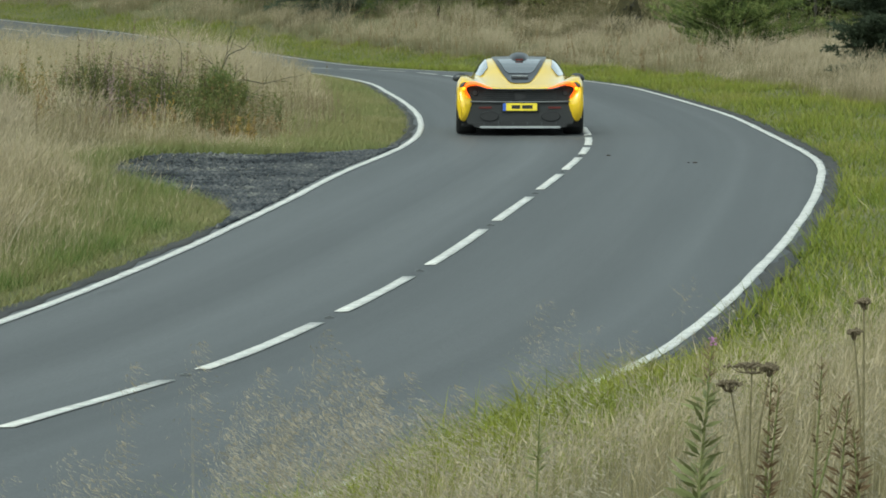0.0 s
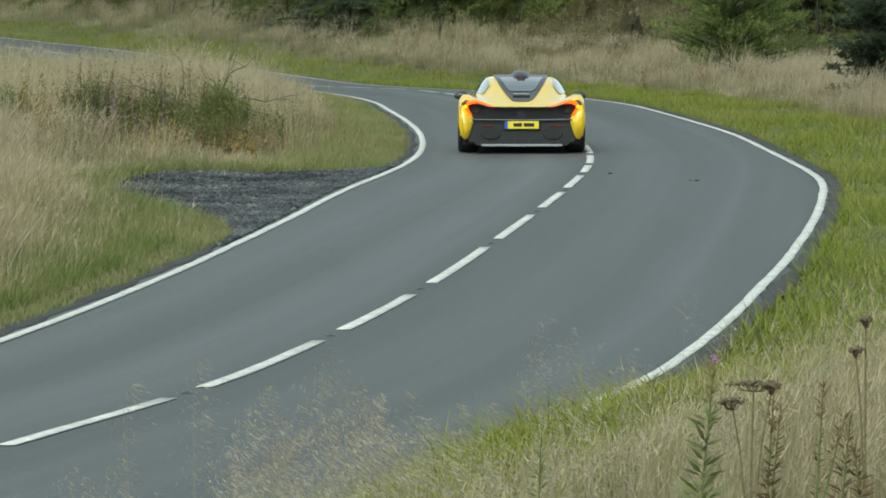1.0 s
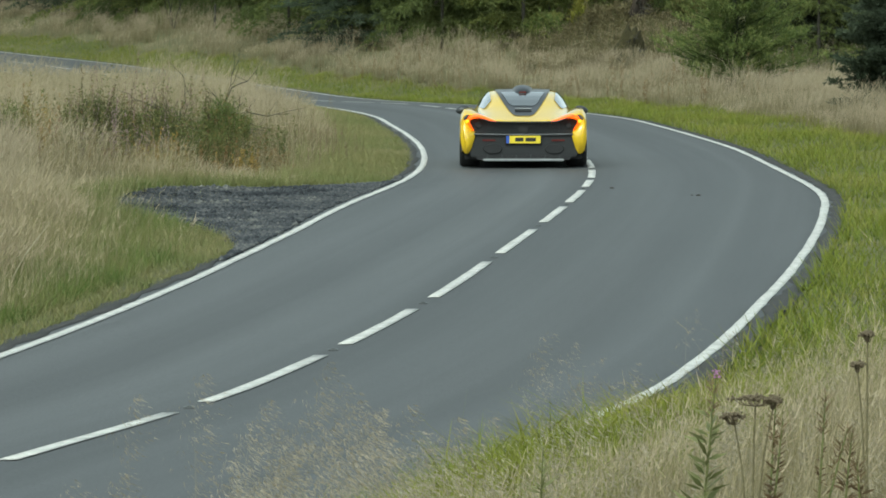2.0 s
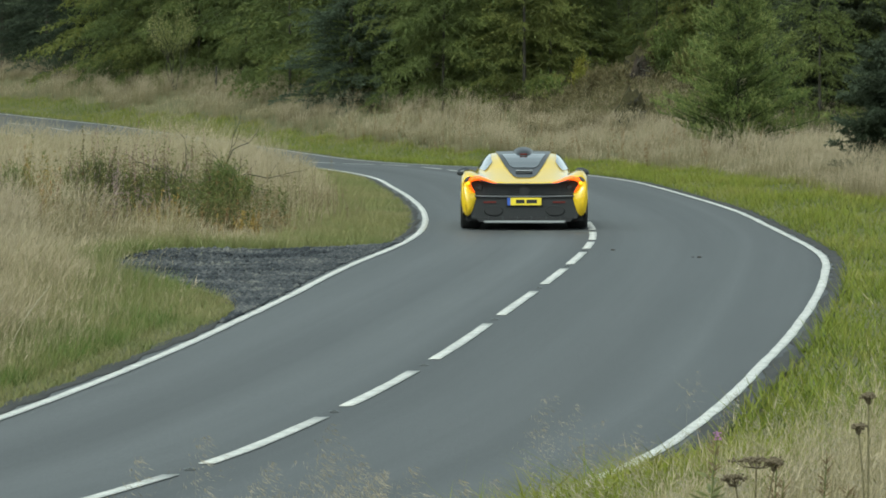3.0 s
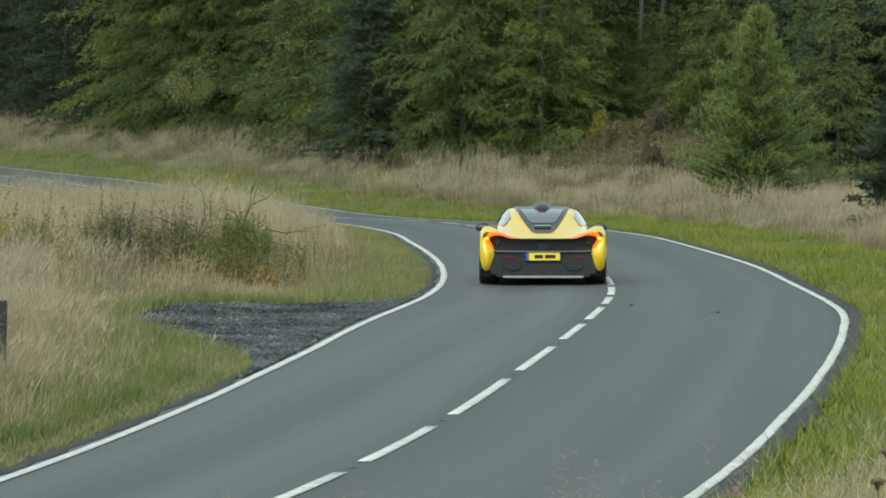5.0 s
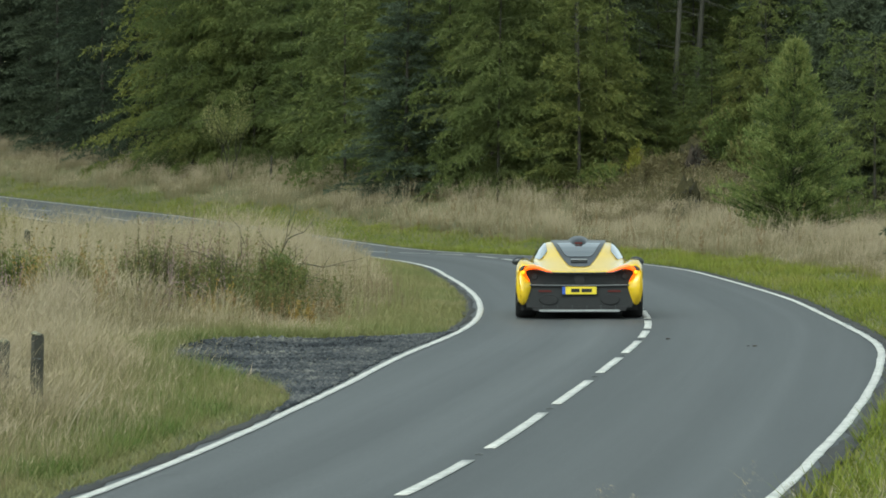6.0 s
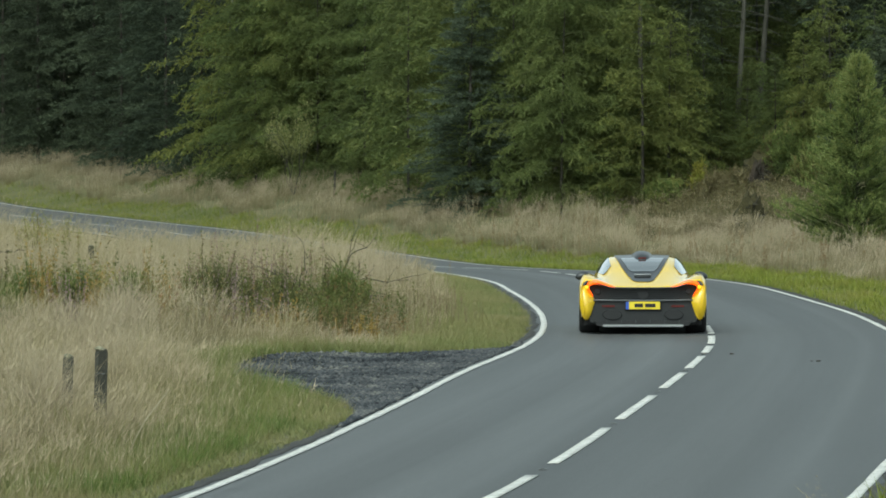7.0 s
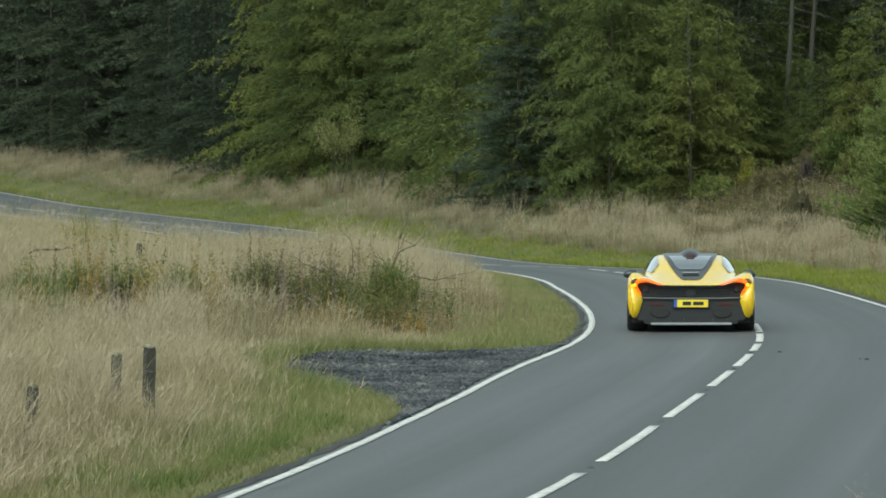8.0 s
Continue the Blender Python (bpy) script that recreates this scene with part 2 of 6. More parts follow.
def tube(bm, points, radii, sides=7):
    """A round, tapered tube along points."""
    rings = []
    for i, (p, r) in enumerate(zip(points, radii)):
        p = Vector(p)
        a, b = Vector(points[max(0, i - 1)]), Vector(points[min(len(points) - 1, i + 1)])
        q = (b - a).to_track_quat("Z", "Y")
        rings.append([bm.verts.new(p + q @ Vector((r * math.cos(6.2832 * k / sides), r * math.sin(6.2832 * k / sides), 0))) for k in range(sides)])
    for a, b in zip(rings, rings[1:]):
        for k in range(sides):
            bm.faces.new((a[k], a[(k + 1) % sides], b[(k + 1) % sides], b[k]))
    bm.faces.new(rings[0][::-1])
    bm.faces.new(rings[-1])
    return bm


def box(bm, lo, hi, bevel=0.0):
    made = bmesh.ops.create_cube(bm, size=1.0, matrix=Matrix.LocRotScale([(a + b) / 2 for a, b in zip(lo, hi)], None, [b - a for a, b in zip(lo, hi)]))
    if bevel:
        bmesh.ops.bevel(bm, geom=list({e for v in made["verts"] for e in v.link_edges}), offset=bevel, segments=2, affect="EDGES")
    return bm


# ---------------------------------------------------------------- the lie of the land
def smooth_table(ys, xs):
    """A smooth curve through a short table (Catmull-Rom), sampled finely."""
    ys, xs = np.array(ys, float), np.array(xs, float)
    m = np.gradient(xs, ys)
    q = np.arange(ys[0], ys[-1], 0.25)
    i = np.clip(np.searchsorted(ys, q, "right") - 1, 0, len(ys) - 2)
    h = ys[i + 1] - ys[i]
    s = (q - ys[i]) / h
    v = (2 * s**3 - 3 * s**2 + 1) * xs[i] + (s**3 - 2 * s**2 + s) * h * m[i] + (3 * s**2 - 2 * s**3) * xs[i + 1] + (s**3 - s**2) * h * m[i + 1]
    return lambda y: np.interp(y, q, v)


# the road runs away along y: its middle, its two edges and its height, by the distance ahead
MIDDLE = smooth_table(
    [-60, -20, 10, 20, 29, 33, 38.6, 44.6, 52.2, 59.3, 65, 70, 74, 78, 83, 88.4, 94.2, 101.2, 109.4, 114.9, 119, 125, 131, 137, 150, 160, 172, 183.4, 195, 206.6, 223, 240, 290, 400],
    [-27, -14.5, -6.9, -4.5, -2.47, -1.55, -0.71, -0.04, 0.64, 1.24, 1.69, 2.04, 2.25, 2.36, 2.37, 2.28, 2.09, 1.81, 1.33, 0.70, 0.05, -0.77, -1.74, -2.9, -5.59, -7.95, -11.28, -14.6, -18.53, -22.8, -29.8, -37.5, -61, -115])
INNER = smooth_table([-60, 37, 42, 50, 56, 64, 67, 70, 75, 83, 94, 104, 111, 125, 160, 240, 400], [2.4, 2.38, 2.47, 2.58, 2.67, 2.80, 2.78, 2.72, 2.65, 2.61, 2.64, 2.74, 2.72, 2.75, 2.8, 2.9, 3])
OUTER = smooth_table([-60, 33, 38, 43, 48, 53, 61, 66, 69.5, 73, 77, 87, 100, 120, 160, 240, 400], [2.84, 2.84, 2.87, 2.92, 3.045, 3.16, 3.255, 3.24, 3.1, 2.92, 2.78, 2.74, 2.68, 2.72, 2.9, 3.2, 3.2])
RISE = smooth_table([-60, 0, 29, 53, 74, 95, 114, 120, 125, 131, 137, 150, 160, 172, 183.4, 195, 206.6, 212.4, 223, 240, 300, 400], [-0.4, -0.18, -0.08, 0.0, 0.08, 0.17, 0.23, 0.235, 0.20, 0.13, 0.06, 0.0, 0.12, 0.35, 0.575, 0.77, 1.03, 1.2, 1.72, 2.5, 5.0, 9.0])
CROSSFALL = smooth_table([-60, 85, 105, 118, 140, 170, 190, 400], [0.0, 0.0, 0.012, 0.026, 0.02, 0.012, 0, 0])


BANK = smooth_table([-60, 0, 25, 35, 45, 80, 120, 135, 150, 168, 190, 206, 218, 230, 250, 400], [0.2, 0.2, 0.2, 0.16, 0.10, 0.07, 0.05, 0.08, 0.115, 0.14, 0.19, 0.20, 0.17, 0.16, 0.10, 0.10])
SLOPE = smooth_table([-60, 140, 155, 165, 188, 198, 210, 400], [0, 0, 0.06, 0.13, 0.13, 0.07, 0, 0])
FOOT = smooth_table([-60, 30, 45, 60, 400], [0.3, 0.3, 1.2, 1.2, 1.2])


def road_height(x, y):
    """The road's surface: level across, but for a crossfall to the outside in the far bend."""
    return RISE(y) - CROSSFALL(y) * np.clip(x - MIDDLE(y), 0, 3.5)


def land(x, y):
    """The ground's height beside the road."""
    x, y = np.asarray(x, float), np.asarray(y, float)
    out = x - MIDDLE(y) - OUTER(y) - 0.2
    inn = MIDDLE(y) - INNER(y) - 0.18 - x
    lump = 0.10 * np.sin(x * 0.9 + y * 0.31) * np.sin(y * 0.23 - x * 0.17) + 0.05 * np.sin(x * 2.3 - y * 0.7)
    o = np.clip(out, 0, None)
    foot = FOOT(y)
    bank = 0.03 * np.minimum(o, foot) + BANK(y) * np.clip(o - foot, 0, 4.6) + 0.015 * np.clip(o - 6, 0, 8) + 0.06 * np.clip(o - 14, 0, 60) + 0.02 * np.clip(o - 74, 0, 400) + SLOPE(y) * np.clip(o - 8.5, 0, 7)
    i = np.clip(inn, 0, None)
    field = 0.02 * np.minimum(i, 3) + 0.006 * np.clip(i - 3, 0, 300)
    rough = np.clip((np.maximum(o, i) - 1.0) / 2.0, 0, 1)
    on = (out < 0) & (inn < 0)
    return np.where(on, road_height(x, y) - 0.07, road_height(x, y) - 0.012 + bank + field + lump * rough)


def build_ground():
    def lines(fine, lo, hi, far):
        a = np.arange(lo, hi + 1e-6, fine)
        g = np.geomspace(1, far, 16) - 1
        return np.concatenate([lo - g[:0:-1], a, hi + g[1:]])
    xs, ys = lines(0.6, -36, 30, 1500), np.concatenate([lines(1.2, -30, 300, 1500)])
    gx, gy = np.meshgrid(xs, ys)
    cx = np.clip(gx, -130, 150)
    cy = np.clip(gy, -60, 399)
    off = gx + MIDDLE(np.clip(gy, -60, 399)) * np.clip(1 - np.abs(gx) / 120, 0, 1)
    z = land(off, cy)
    v = np.stack([off, gy, z], -1).reshape(-1, 3)
    w = len(xs)
    i = (np.arange(len(ys) - 1)[:, None] * w + np.arange(w - 1)[None]).ravel()[:, None]
    me = raw_mesh("ground", v, i + np.array([[0, 1, w + 1, w]]), smooth=True)
    return tagged(linked("ground", me, SOIL), "rough grassy ground with soil showing between tufts", "ground", kind="structure")


build_ground()


def ribbon(y0, y1, left, right, lift, step=0.5, skirt=0.0, wobble=0.0, cols=3):
    """A strip that follows the road between two offsets from its middle; skirt: its thickness."""
    n = max(2, int(abs(y1 - y0) / step) + 1)
    y = np.linspace(y0, y1, n)
    l, r = (f(y) if callable(f) else np.full(n, float(f)) for f in (left, right))
    if wobble:
        l = l + wobble * (np.sin(y * 1.7) + np.sin(y * 4.1 + 1) + np.random.uniform(-1, 1, n)) / 3
        r = r + wobble * (np.sin(y * 1.3 + 2) + np.sin(y * 3.7) + np.random.uniform(-1, 1, n)) / 3
    rows = []
    for s in np.linspace(0, 1, cols):
        x = MIDDLE(y) + l + (r - l) * s
        rows.append(np.stack([x, y, road_height(x, y) + lift], 1))
    v = np.stack(rows, 1)
    faces = []
    i = (np.arange(n - 1)[:, None] * cols + np.arange(cols - 1)[None]).ravel()[:, None]
    faces.append(i + np.array([[0, 1, cols + 1, cols]]))
    v = v.reshape(-1, 3)
    if skirt:
        m = len(v)
        low = v.copy()
        low[:, 2] -= skirt
        v = np.concatenate([v, low])
        k = np.arange(n - 1)[:, None] * cols
        faces.append(np.concatenate([k + np.array([[0, cols, cols + m, m]]), k + cols - 1 + np.array([[0, m, cols + m, cols]])]))
        e = np.arange(cols - 1)[:, None]
        z = (n - 1) * cols
        faces.append(np.concatenate([e + np.array([[0, m, m + 1, 1]]), e + z + np.array([[0, 1, m + 1, m]])]))
    return raw_mesh("strip", v, faces, v[:, 0] - MIDDLE(v[:, 1]), len(faces[0]))


road = tagged(linked("road", ribbon(-55, 380, lambda y: -INNER(y) - 0.17, lambda y: OUTER(y) + 0.18, 0.0, 0.5, 0.10, 0.05, 17), ASPHALT), "grey asphalt country road with worn white markings", "road", kind="structure")
for y0, y1 in ((-55, 51.2), (73.2, 380)):
    linked("road_edge", ribbon(y0, y1, lambda y: -INNER(y) - 0.24, lambda y: -INNER(y) - 0.09, 0.004, 0.5, 0.08, 0.07), TAR_EDGE, road, "dark crumbling asphalt edge")
linked("road_edge", ribbon(-55, 380, lambda y: OUTER(y) + 0.10, lambda y: OUTER(y) + 0.29, 0.004, 0.5, 0.08, 0.08), TAR_EDGE, road, "dark crumbling asphalt edge")
linked("edge_line", ribbon(-55, 380, lambda y: -INNER(y) - 0.03, lambda y: -INNER(y) + 0.07, 0.010, 0.5, 0.004, 0.008), PAINT, road, "continuous white painted edge line")
linked("edge_line", ribbon(-55, 380, lambda y: OUTER(y) - 0.03, lambda y: OUTER(y) + 0.07, 0.010, 0.5, 0.004, 0.008), PAINT, road, "continuous white painted edge line")
# dashes of the centre line: where each begins and ends, by the distance ahead
DASHES = [(13.2, 17.4), (18.6, 22.4), (23.6, 27.6), (29.0, 32.25), (33.15, 37.4), (38.6, 42.9), (44.6, 50.5), (52.2, 57.4), (59.3, 63.5), (64.9, 68.8), (70.0, 72.5), (73.4, 76.6), (77.5, 81.2), (82.0, 86.6), (88.4, 93.1), (94.2, 99.9), (101.2, 107.4), (109.4, 113.2), (114.9, 117.9), (119.1, 122.2)]
for k in range(22):
    DASHES.append((124.9 + 5.85 * k, 129.1 + 5.85 * k))
STUD = plain("stud_metal", (0.13, 0.135, 0.135), 0.5, 0.4)
for a, b in DASHES:
    linked("centre_dash", ribbon(a, b, -0.055, 0.055, 0.010, 0.5, 0.004, 0.006), PAINT, road)
for (a, b), (c, d) in zip(DASHES, DASHES[1:]):
    if 20 < b < 70:
        ym = (b + c) / 2
        x = float(MIDDLE(ym))
        bm = bmesh.new()
        box(bm, (-0.04, -0.05, 0), (0.04, 0.05, 0.012), 0.008)
        box(bm, (-0.02, -0.025, 0.008), (0.02, 0.025, 0.018), 0.005)
        ob = part("road_stud", bm, STUD, road)
        ob.matrix_world = pose(x, ym, float(road_height(x, ym)))


SCUFF = surface("pale_scuff", (0.10, 0.104, 0.105), (0.15, 0.153, 0.152), 4.0, 0.7, 60.0, 0.2)
for x0, y0, x1, y1, w in ((-2.62, 39.3, -2.02, 39.7, 0.012), (-2.75, 40.9, -2.35, 41.4, 0.02), (-0.5, 70.2, 0.15, 70.9, 0.05), (-0.2, 71.9, 0.3, 73.2, 0.06), (-1.2, 46.6, -0.7, 46.9, 0.01)):
    q = np.linspace(0, 1, 9)
    x, y = x0 + (x1 - x0) * q, y0 + (y1 - y0) * q + 0.08 * np.sin(q * 3.1)
    v = np.concatenate([np.stack([x, y + side * w * np.sin(q * 3.0 + 0.05), road_height(x, y) + 0.005], 1) for side in (-1, 1)])
    linked("scuff_mark", raw_mesh("scuff_mark", v, np.arange(8)[:, None] + np.array([[0, 1, 10, 9]])), SCUFF, road, "pale scuff on the asphalt")


# ---------------------------------------------------------------- grass
def scatter(count, y0, y1, lo, hi, keep=None, power=1.0):
    """Random places between two offsets; lo and hi give x by y. power: over 1 puts more of them near y0."""
    y = y0 + (y1 - y0) * np.random.uniform(0, 1, count) ** power
    a, b = lo(y), hi(y)
    x = a + (b - a) * np.random.uniform(0, 1, count)
    ok = b > a
    if keep is not None:
        ok &= keep(x, y) > np.random.uniform(0, 1, count)
    return x[ok], y[ok]


def patches(x, y, size, seed):
    """Soft, uneven patches from 0 to 1 over the ground."""
    r = np.random.RandomState(seed)
    v = 0
    for k in range(6):
        a = r.uniform(0, 6.283)
        f = (0.6 + 0.35 * k) / size
        v = v + np.sin((x * math.cos(a) + y * math.sin(a) * 0.6) * f * 2 + r.uniform(0, 6.283)) / (1 + 0.4 * k)
    return np.clip(0.5 + v * 0.28, 0, 1)


INNER_EDGE = lambda y: MIDDLE(y) - INNER(y) - 0.20
OUTER_EDGE = lambda y: MIDDLE(y) + OUTER(y) + 0.25
LEFT_LIMIT = lambda y: -0.127 * y - 2.0
RIGHT_LIMIT = lambda y: 0.095 * y + 1.5


# the gravel lay-by on the inside of the bend: how far it reaches from the road's edge
LAYBY = smooth_table([50.5, 52, 53.2, 54.8, 56.4, 58, 59.2, 61.4, 63.6, 65.6, 67.5, 68.4, 69.4, 70.4, 71.5, 74], [0, 0.05, 0.12, 0.34, 0.75, 1.27, 1.75, 2.4, 2.66, 2.72, 2.4, 1.95, 1.3, 0.65, 0.1, 0.0])


def on_gravel(x, y, margin=0.0):
    return (y > 50.5) & (y < 74) & (INNER_EDGE(y) - x < LAYBY(y) + 0.02 - margin)


def tall_grass(name, x, y, height, material, label, plume=0.2, width=0.006, spread=0.2, stem_leaves=1, wind=-0.1):
    """Stalks with feathery seed heads and a few blades at their feet."""
    k = len(x)
    z = land(x, y) - 0.02
    root = np.stack([x, y, z], 1)
    h = height * np.random.normal(1, 0.16, k).clip(0.5, 1.4)
    turn = np.random.normal(wind, 1.3, k)
    lean = h * np.abs(np.random.normal(spread, spread * 0.6, k))
    heap = Heap()
    far = y.min() > 30
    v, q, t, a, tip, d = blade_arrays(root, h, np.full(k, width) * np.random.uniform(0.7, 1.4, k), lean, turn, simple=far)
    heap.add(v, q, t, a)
    d /= np.linalg.norm(d, axis=1)[:, None]
    for j in range(2):
        ln = plume * np.random.uniform(0.6, 1.3, k)
        foot = tip - d * (ln * (0.9 - 0.45 * j))[:, None]
        end = foot + (d + np.random.normal(0, 0.2, (k, 3))) * ln[:, None]
        s = np.random.uniform(0, 1, k) < (1.0, 0.6)[j]
        v, q = spindle_arrays(foot[s], end[s], (np.random.uniform(0.03, 0.065, k) * ln)[s])
        heap.add(v, q)
    for j in range(stem_leaves):
        s = np.random.uniform(0, 1, k) < 0.6
        r = root[s] + np.random.normal(0, 0.04, (s.sum(), 3)) * (1, 1, 0)
        hh = h[s] * np.random.uniform(0.3, 0.75, s.sum())
        v, q, t, a, *_ = blade_arrays(r, hh, width * np.random.uniform(0.9, 1.9, s.sum()), hh * np.random.uniform(0.15, 0.7, s.sum()), np.random.uniform(0, 6.28, s.sum()), 0.5, 0.1, far)
        heap.add(v, q, t, a * 0.75)
    return tagged(linked(name, heap.mesh(name), material), label, "grass", kind="stuff")


def tussocks(name, cx, cy, height, material, label, stalks=60, spread=0.10, plume=0.16, width=0.006):
    """Tussocks: stalks with plumes that fan out from a common foot, each tussock with its own height and lean."""
    n = len(cx)
    k = np.repeat(np.arange(n), stalks)
    a, r = np.random.uniform(0, 6.283, len(k)), np.abs(np.random.normal(0, 1, len(k)))
    x, y = cx[k] + spread * r * np.cos(a), cy[k] + spread * r * np.sin(a)
    root = np.stack([x, y, land(x, y) - 0.02], 1)
    h = (height * np.random.normal(1, 0.12, n))[k] * np.random.normal(1, 0.13, len(k)).clip(0.55, 1.3)
    heap = Heap()
    lean = h * (0.10 + 0.13 * r) + 0.05
    v, q, t, along, tip, d = blade_arrays(root, h, width * np.random.uniform(0.6, 1.3, len(k)), lean, a + np.random.normal(0, 0.5, len(k)) + np.random.normal(0, 0.4, n)[k], simple=True)
    heap.add(v, q, t, along)
    d /= np.linalg.norm(d, axis=1)[:, None]
    for j in range(3):
        ln = plume * np.random.uniform(0.5, 1.25, len(k))
        foot = tip - d * (ln * (1.0 - 0.35 * j))[:, None]
        end = foot + (d + np.random.normal(0, 0.22, (len(k), 3)) + np.array((0.12, 0, -0.05))) * ln[:, None]
        v, q = spindle_arrays(foot, end, np.random.uniform(0.028, 0.055, len(k)) * ln)
        heap.add(v, q)
    return tagged(linked(name, heap.mesh(name), material), label, "grass", kind="stuff")


def turf(name, x, y, height, material, label, width=0.012):
    k = len(x)
    root = np.stack([x, y, land(x, y) - 0.01], 1)
    h = height * np.random.normal(1, 0.35, k).clip(0.35, 2.2)
    heap = Heap()
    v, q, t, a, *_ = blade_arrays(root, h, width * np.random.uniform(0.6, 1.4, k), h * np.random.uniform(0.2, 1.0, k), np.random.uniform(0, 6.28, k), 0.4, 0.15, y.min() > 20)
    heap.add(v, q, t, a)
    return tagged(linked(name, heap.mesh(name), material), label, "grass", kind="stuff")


def inner_start(y):
    """How wide the mown strip is on the inside of the bend, before the tall grass begins."""
    return np.interp(y, [20, 42, 50, 55, 60, 63, 66, 69, 71, 74, 80, 90, 100, 112, 125, 400], [1.2, 1.25, 1.45, 1.8, 2.8, 3.1, 3.2, 2.2, 1.1, 0.95, 1.25, 1.35, 1.2, 0.9, 0.6, 0.8])


def outer_start(y):
    """The same outside the bend."""
    return np.interp(y, [0, 12, 25, 40, 60, 80, 100, 130, 200, 400], [1.2, 1.1, 1.6, 2.6, 2.7, 2.6, 2.3, 2.4, 2.5, 2.6])


def weedy(x, y):
    """Shorter grass where the weeds stand beyond the lay-by."""
    a = np.clip((y - 69) / 3, 0, 1) * np.clip((87 - y) / 3, 0, 1) * np.clip((x + 0.075 * y + 0.5) / 0.8, 0, 1)
    c = np.clip((y - 65) / 4, 0, 1) * np.clip((86 - y) / 3, 0, 1) * np.clip((-0.085 * y - x) / 0.6, 0, 1)
    return 1 - (0.54 + 0.24 * np.clip((81 - y) / 4, 0, 1)) * a - 0.55 * c


def clumps(seed, size=1.0, low=0.25):
    return lambda x, y: low + (1 - low) * patches(x, y, size, seed) ** 1.5


# inside of the bend
x, y = scatter(220000, 33, 128, LEFT_LIMIT, lambda y: INNER_EDGE(y) - inner_start(y), clumps(3, 0.8), 0.9)
ok = ~on_gravel(x, y, -0.1)
x, y = x[ok], y[ok]
edge = np.clip((INNER_EDGE(y) - inner_start(y) - x) / np.interp(y, [80, 92], [2.6, 2.0]), 0, 1)
tall_grass("tall_grass", x, y, (0.24 + 0.42 * edge) * (0.62 + 0.62 * patches(x, y, 1.1, 8)) * np.interp(y, [60, 86, 94, 128], [1.1, 0.97, 1.02, 0.98]) * np.where(y > 88, 1 + 0.7 * np.clip((-7.6 - x * 100 / y) / 3.5, 0, 1) + 0.38 * np.exp(-((x * 100 / y + 4.9) / 1.3) ** 2), 1) * weedy(x, y), TAN_GRASS, "tall dry tan grass with feathery seed heads", 0.12, 0.0042, 0.34)
x, y = scatter(1500, 34, 124, LEFT_LIMIT, lambda y: INNER_EDGE(y) - inner_start(y) - 0.5, clumps(103, 0.7, 0.15), 0.85)
ok = ~on_gravel(x, y, -0.4) & (weedy(x, y) > 0.7)
x, y = x[ok], y[ok]
tussocks("grass_tussock", x, y, np.interp(y, [34, 60, 86, 124], [0.70, 0.74, 0.66, 0.68]) * (0.75 + 0.4 * patches(x, y, 0.8, 104)), PLUME_GRASS, "pale tussocks of plumed grass in the rough field", 60, 0.09, 0.13, 0.004)
x, y = scatter(26000, 128, 215, LEFT_LIMIT, lambda y: INNER_EDGE(y) - 0.8, clumps(4, 1.2), 1.0)
tall_grass("tall_grass", x, y, 0.2 + 0.12 * patches(x, y, 2, 9), FAR_GRASS, "tall dry tan grass beside the far road", 0.12, 0.009)
x, y = scatter(120000, 30, 128, lambda y: np.maximum(LEFT_LIMIT(y), INNER_EDGE(y) - inner_start(y) - 0.7), INNER_EDGE, None, 1.2)
ok = ~on_gravel(x, y, 0.08)
x, y = x[ok], y[ok]
far_in = np.clip((INNER_EDGE(y) - x) / 1.6, 0, 1)
turf("verge_grass", x, y, 0.07 + 0.13 * far_in, DRY_TURF, "short yellowing verge grass along the road edge", 0.009)
x, y = scatter(9000, 34, 66, lambda y: INNER_EDGE(y) - inner_start(y) - 0.8, lambda y: INNER_EDGE(y) - 0.45, clumps(23, 0.6, 0.0))
ok = ~on_gravel(x, y, -0.3)
tall_grass("tall_grass", x[ok], y[ok], np.clip(0.16 + 0.22 * (INNER_EDGE(y[ok]) - x[ok]), 0.2, 0.5), TAN_GRASS, "thin tan stalks scattered through the green verge", 0.09, 0.004, 0.3)
x, y = scatter(48000, 40, 68, lambda y: INNER_EDGE(y) - inner_start(y) - 0.3, lambda y: INNER_EDGE(y) - 0.35, clumps(24, 0.5, 0.25))
ok = ~on_gravel(x, y, 0.0)
turf("verge_grass", x[ok], y[ok], 0.17, LUSH, "lush green grass between the lay-by and the dry grass", 0.007)
x, y = scatter(7000, 66, 75, lambda y: INNER_EDGE(y) - 3.6, lambda y: INNER_EDGE(y) - 0.3, clumps(25, 0.5, 0.4))
ok = ~on_gravel(x, y, -0.05)
turf("verge_grass", x[ok], y[ok], 0.10, DRY_TURF, "short yellowed grass at the back of the lay-by", 0.009)
# outside of the bend
x, y = scatter(1550, 80, 266, lambda y: OUTER_EDGE(y) + outer_start(y) + 0.3, lambda y: np.minimum(RIGHT_LIMIT(y), OUTER_EDGE(y) + 9), clumps(105, 1.0, 0.2), 0.85)
tussocks("grass_tussock", x, y, (0.42 + 0.40 * patches(x, y, 0.9, 106)) * np.interp(y, [80, 125, 160, 200], [0.8, 0.8, 1.0, 1.0]), PLUME_GRASS, "pale tussocks of plumed grass on the bank", 55, 0.13, 0.16, 0.007)
x, y = scatter(125000, 75, 268, lambda y: OUTER_EDGE(y) + outer_start(y), lambda y: np.minimum(RIGHT_LIMIT(y), OUTER_EDGE(y) + np.interp(y, [90, 120, 165, 180], [13, 18, 18, 13])), clumps(5, 1.5, 0.35), 0.9)
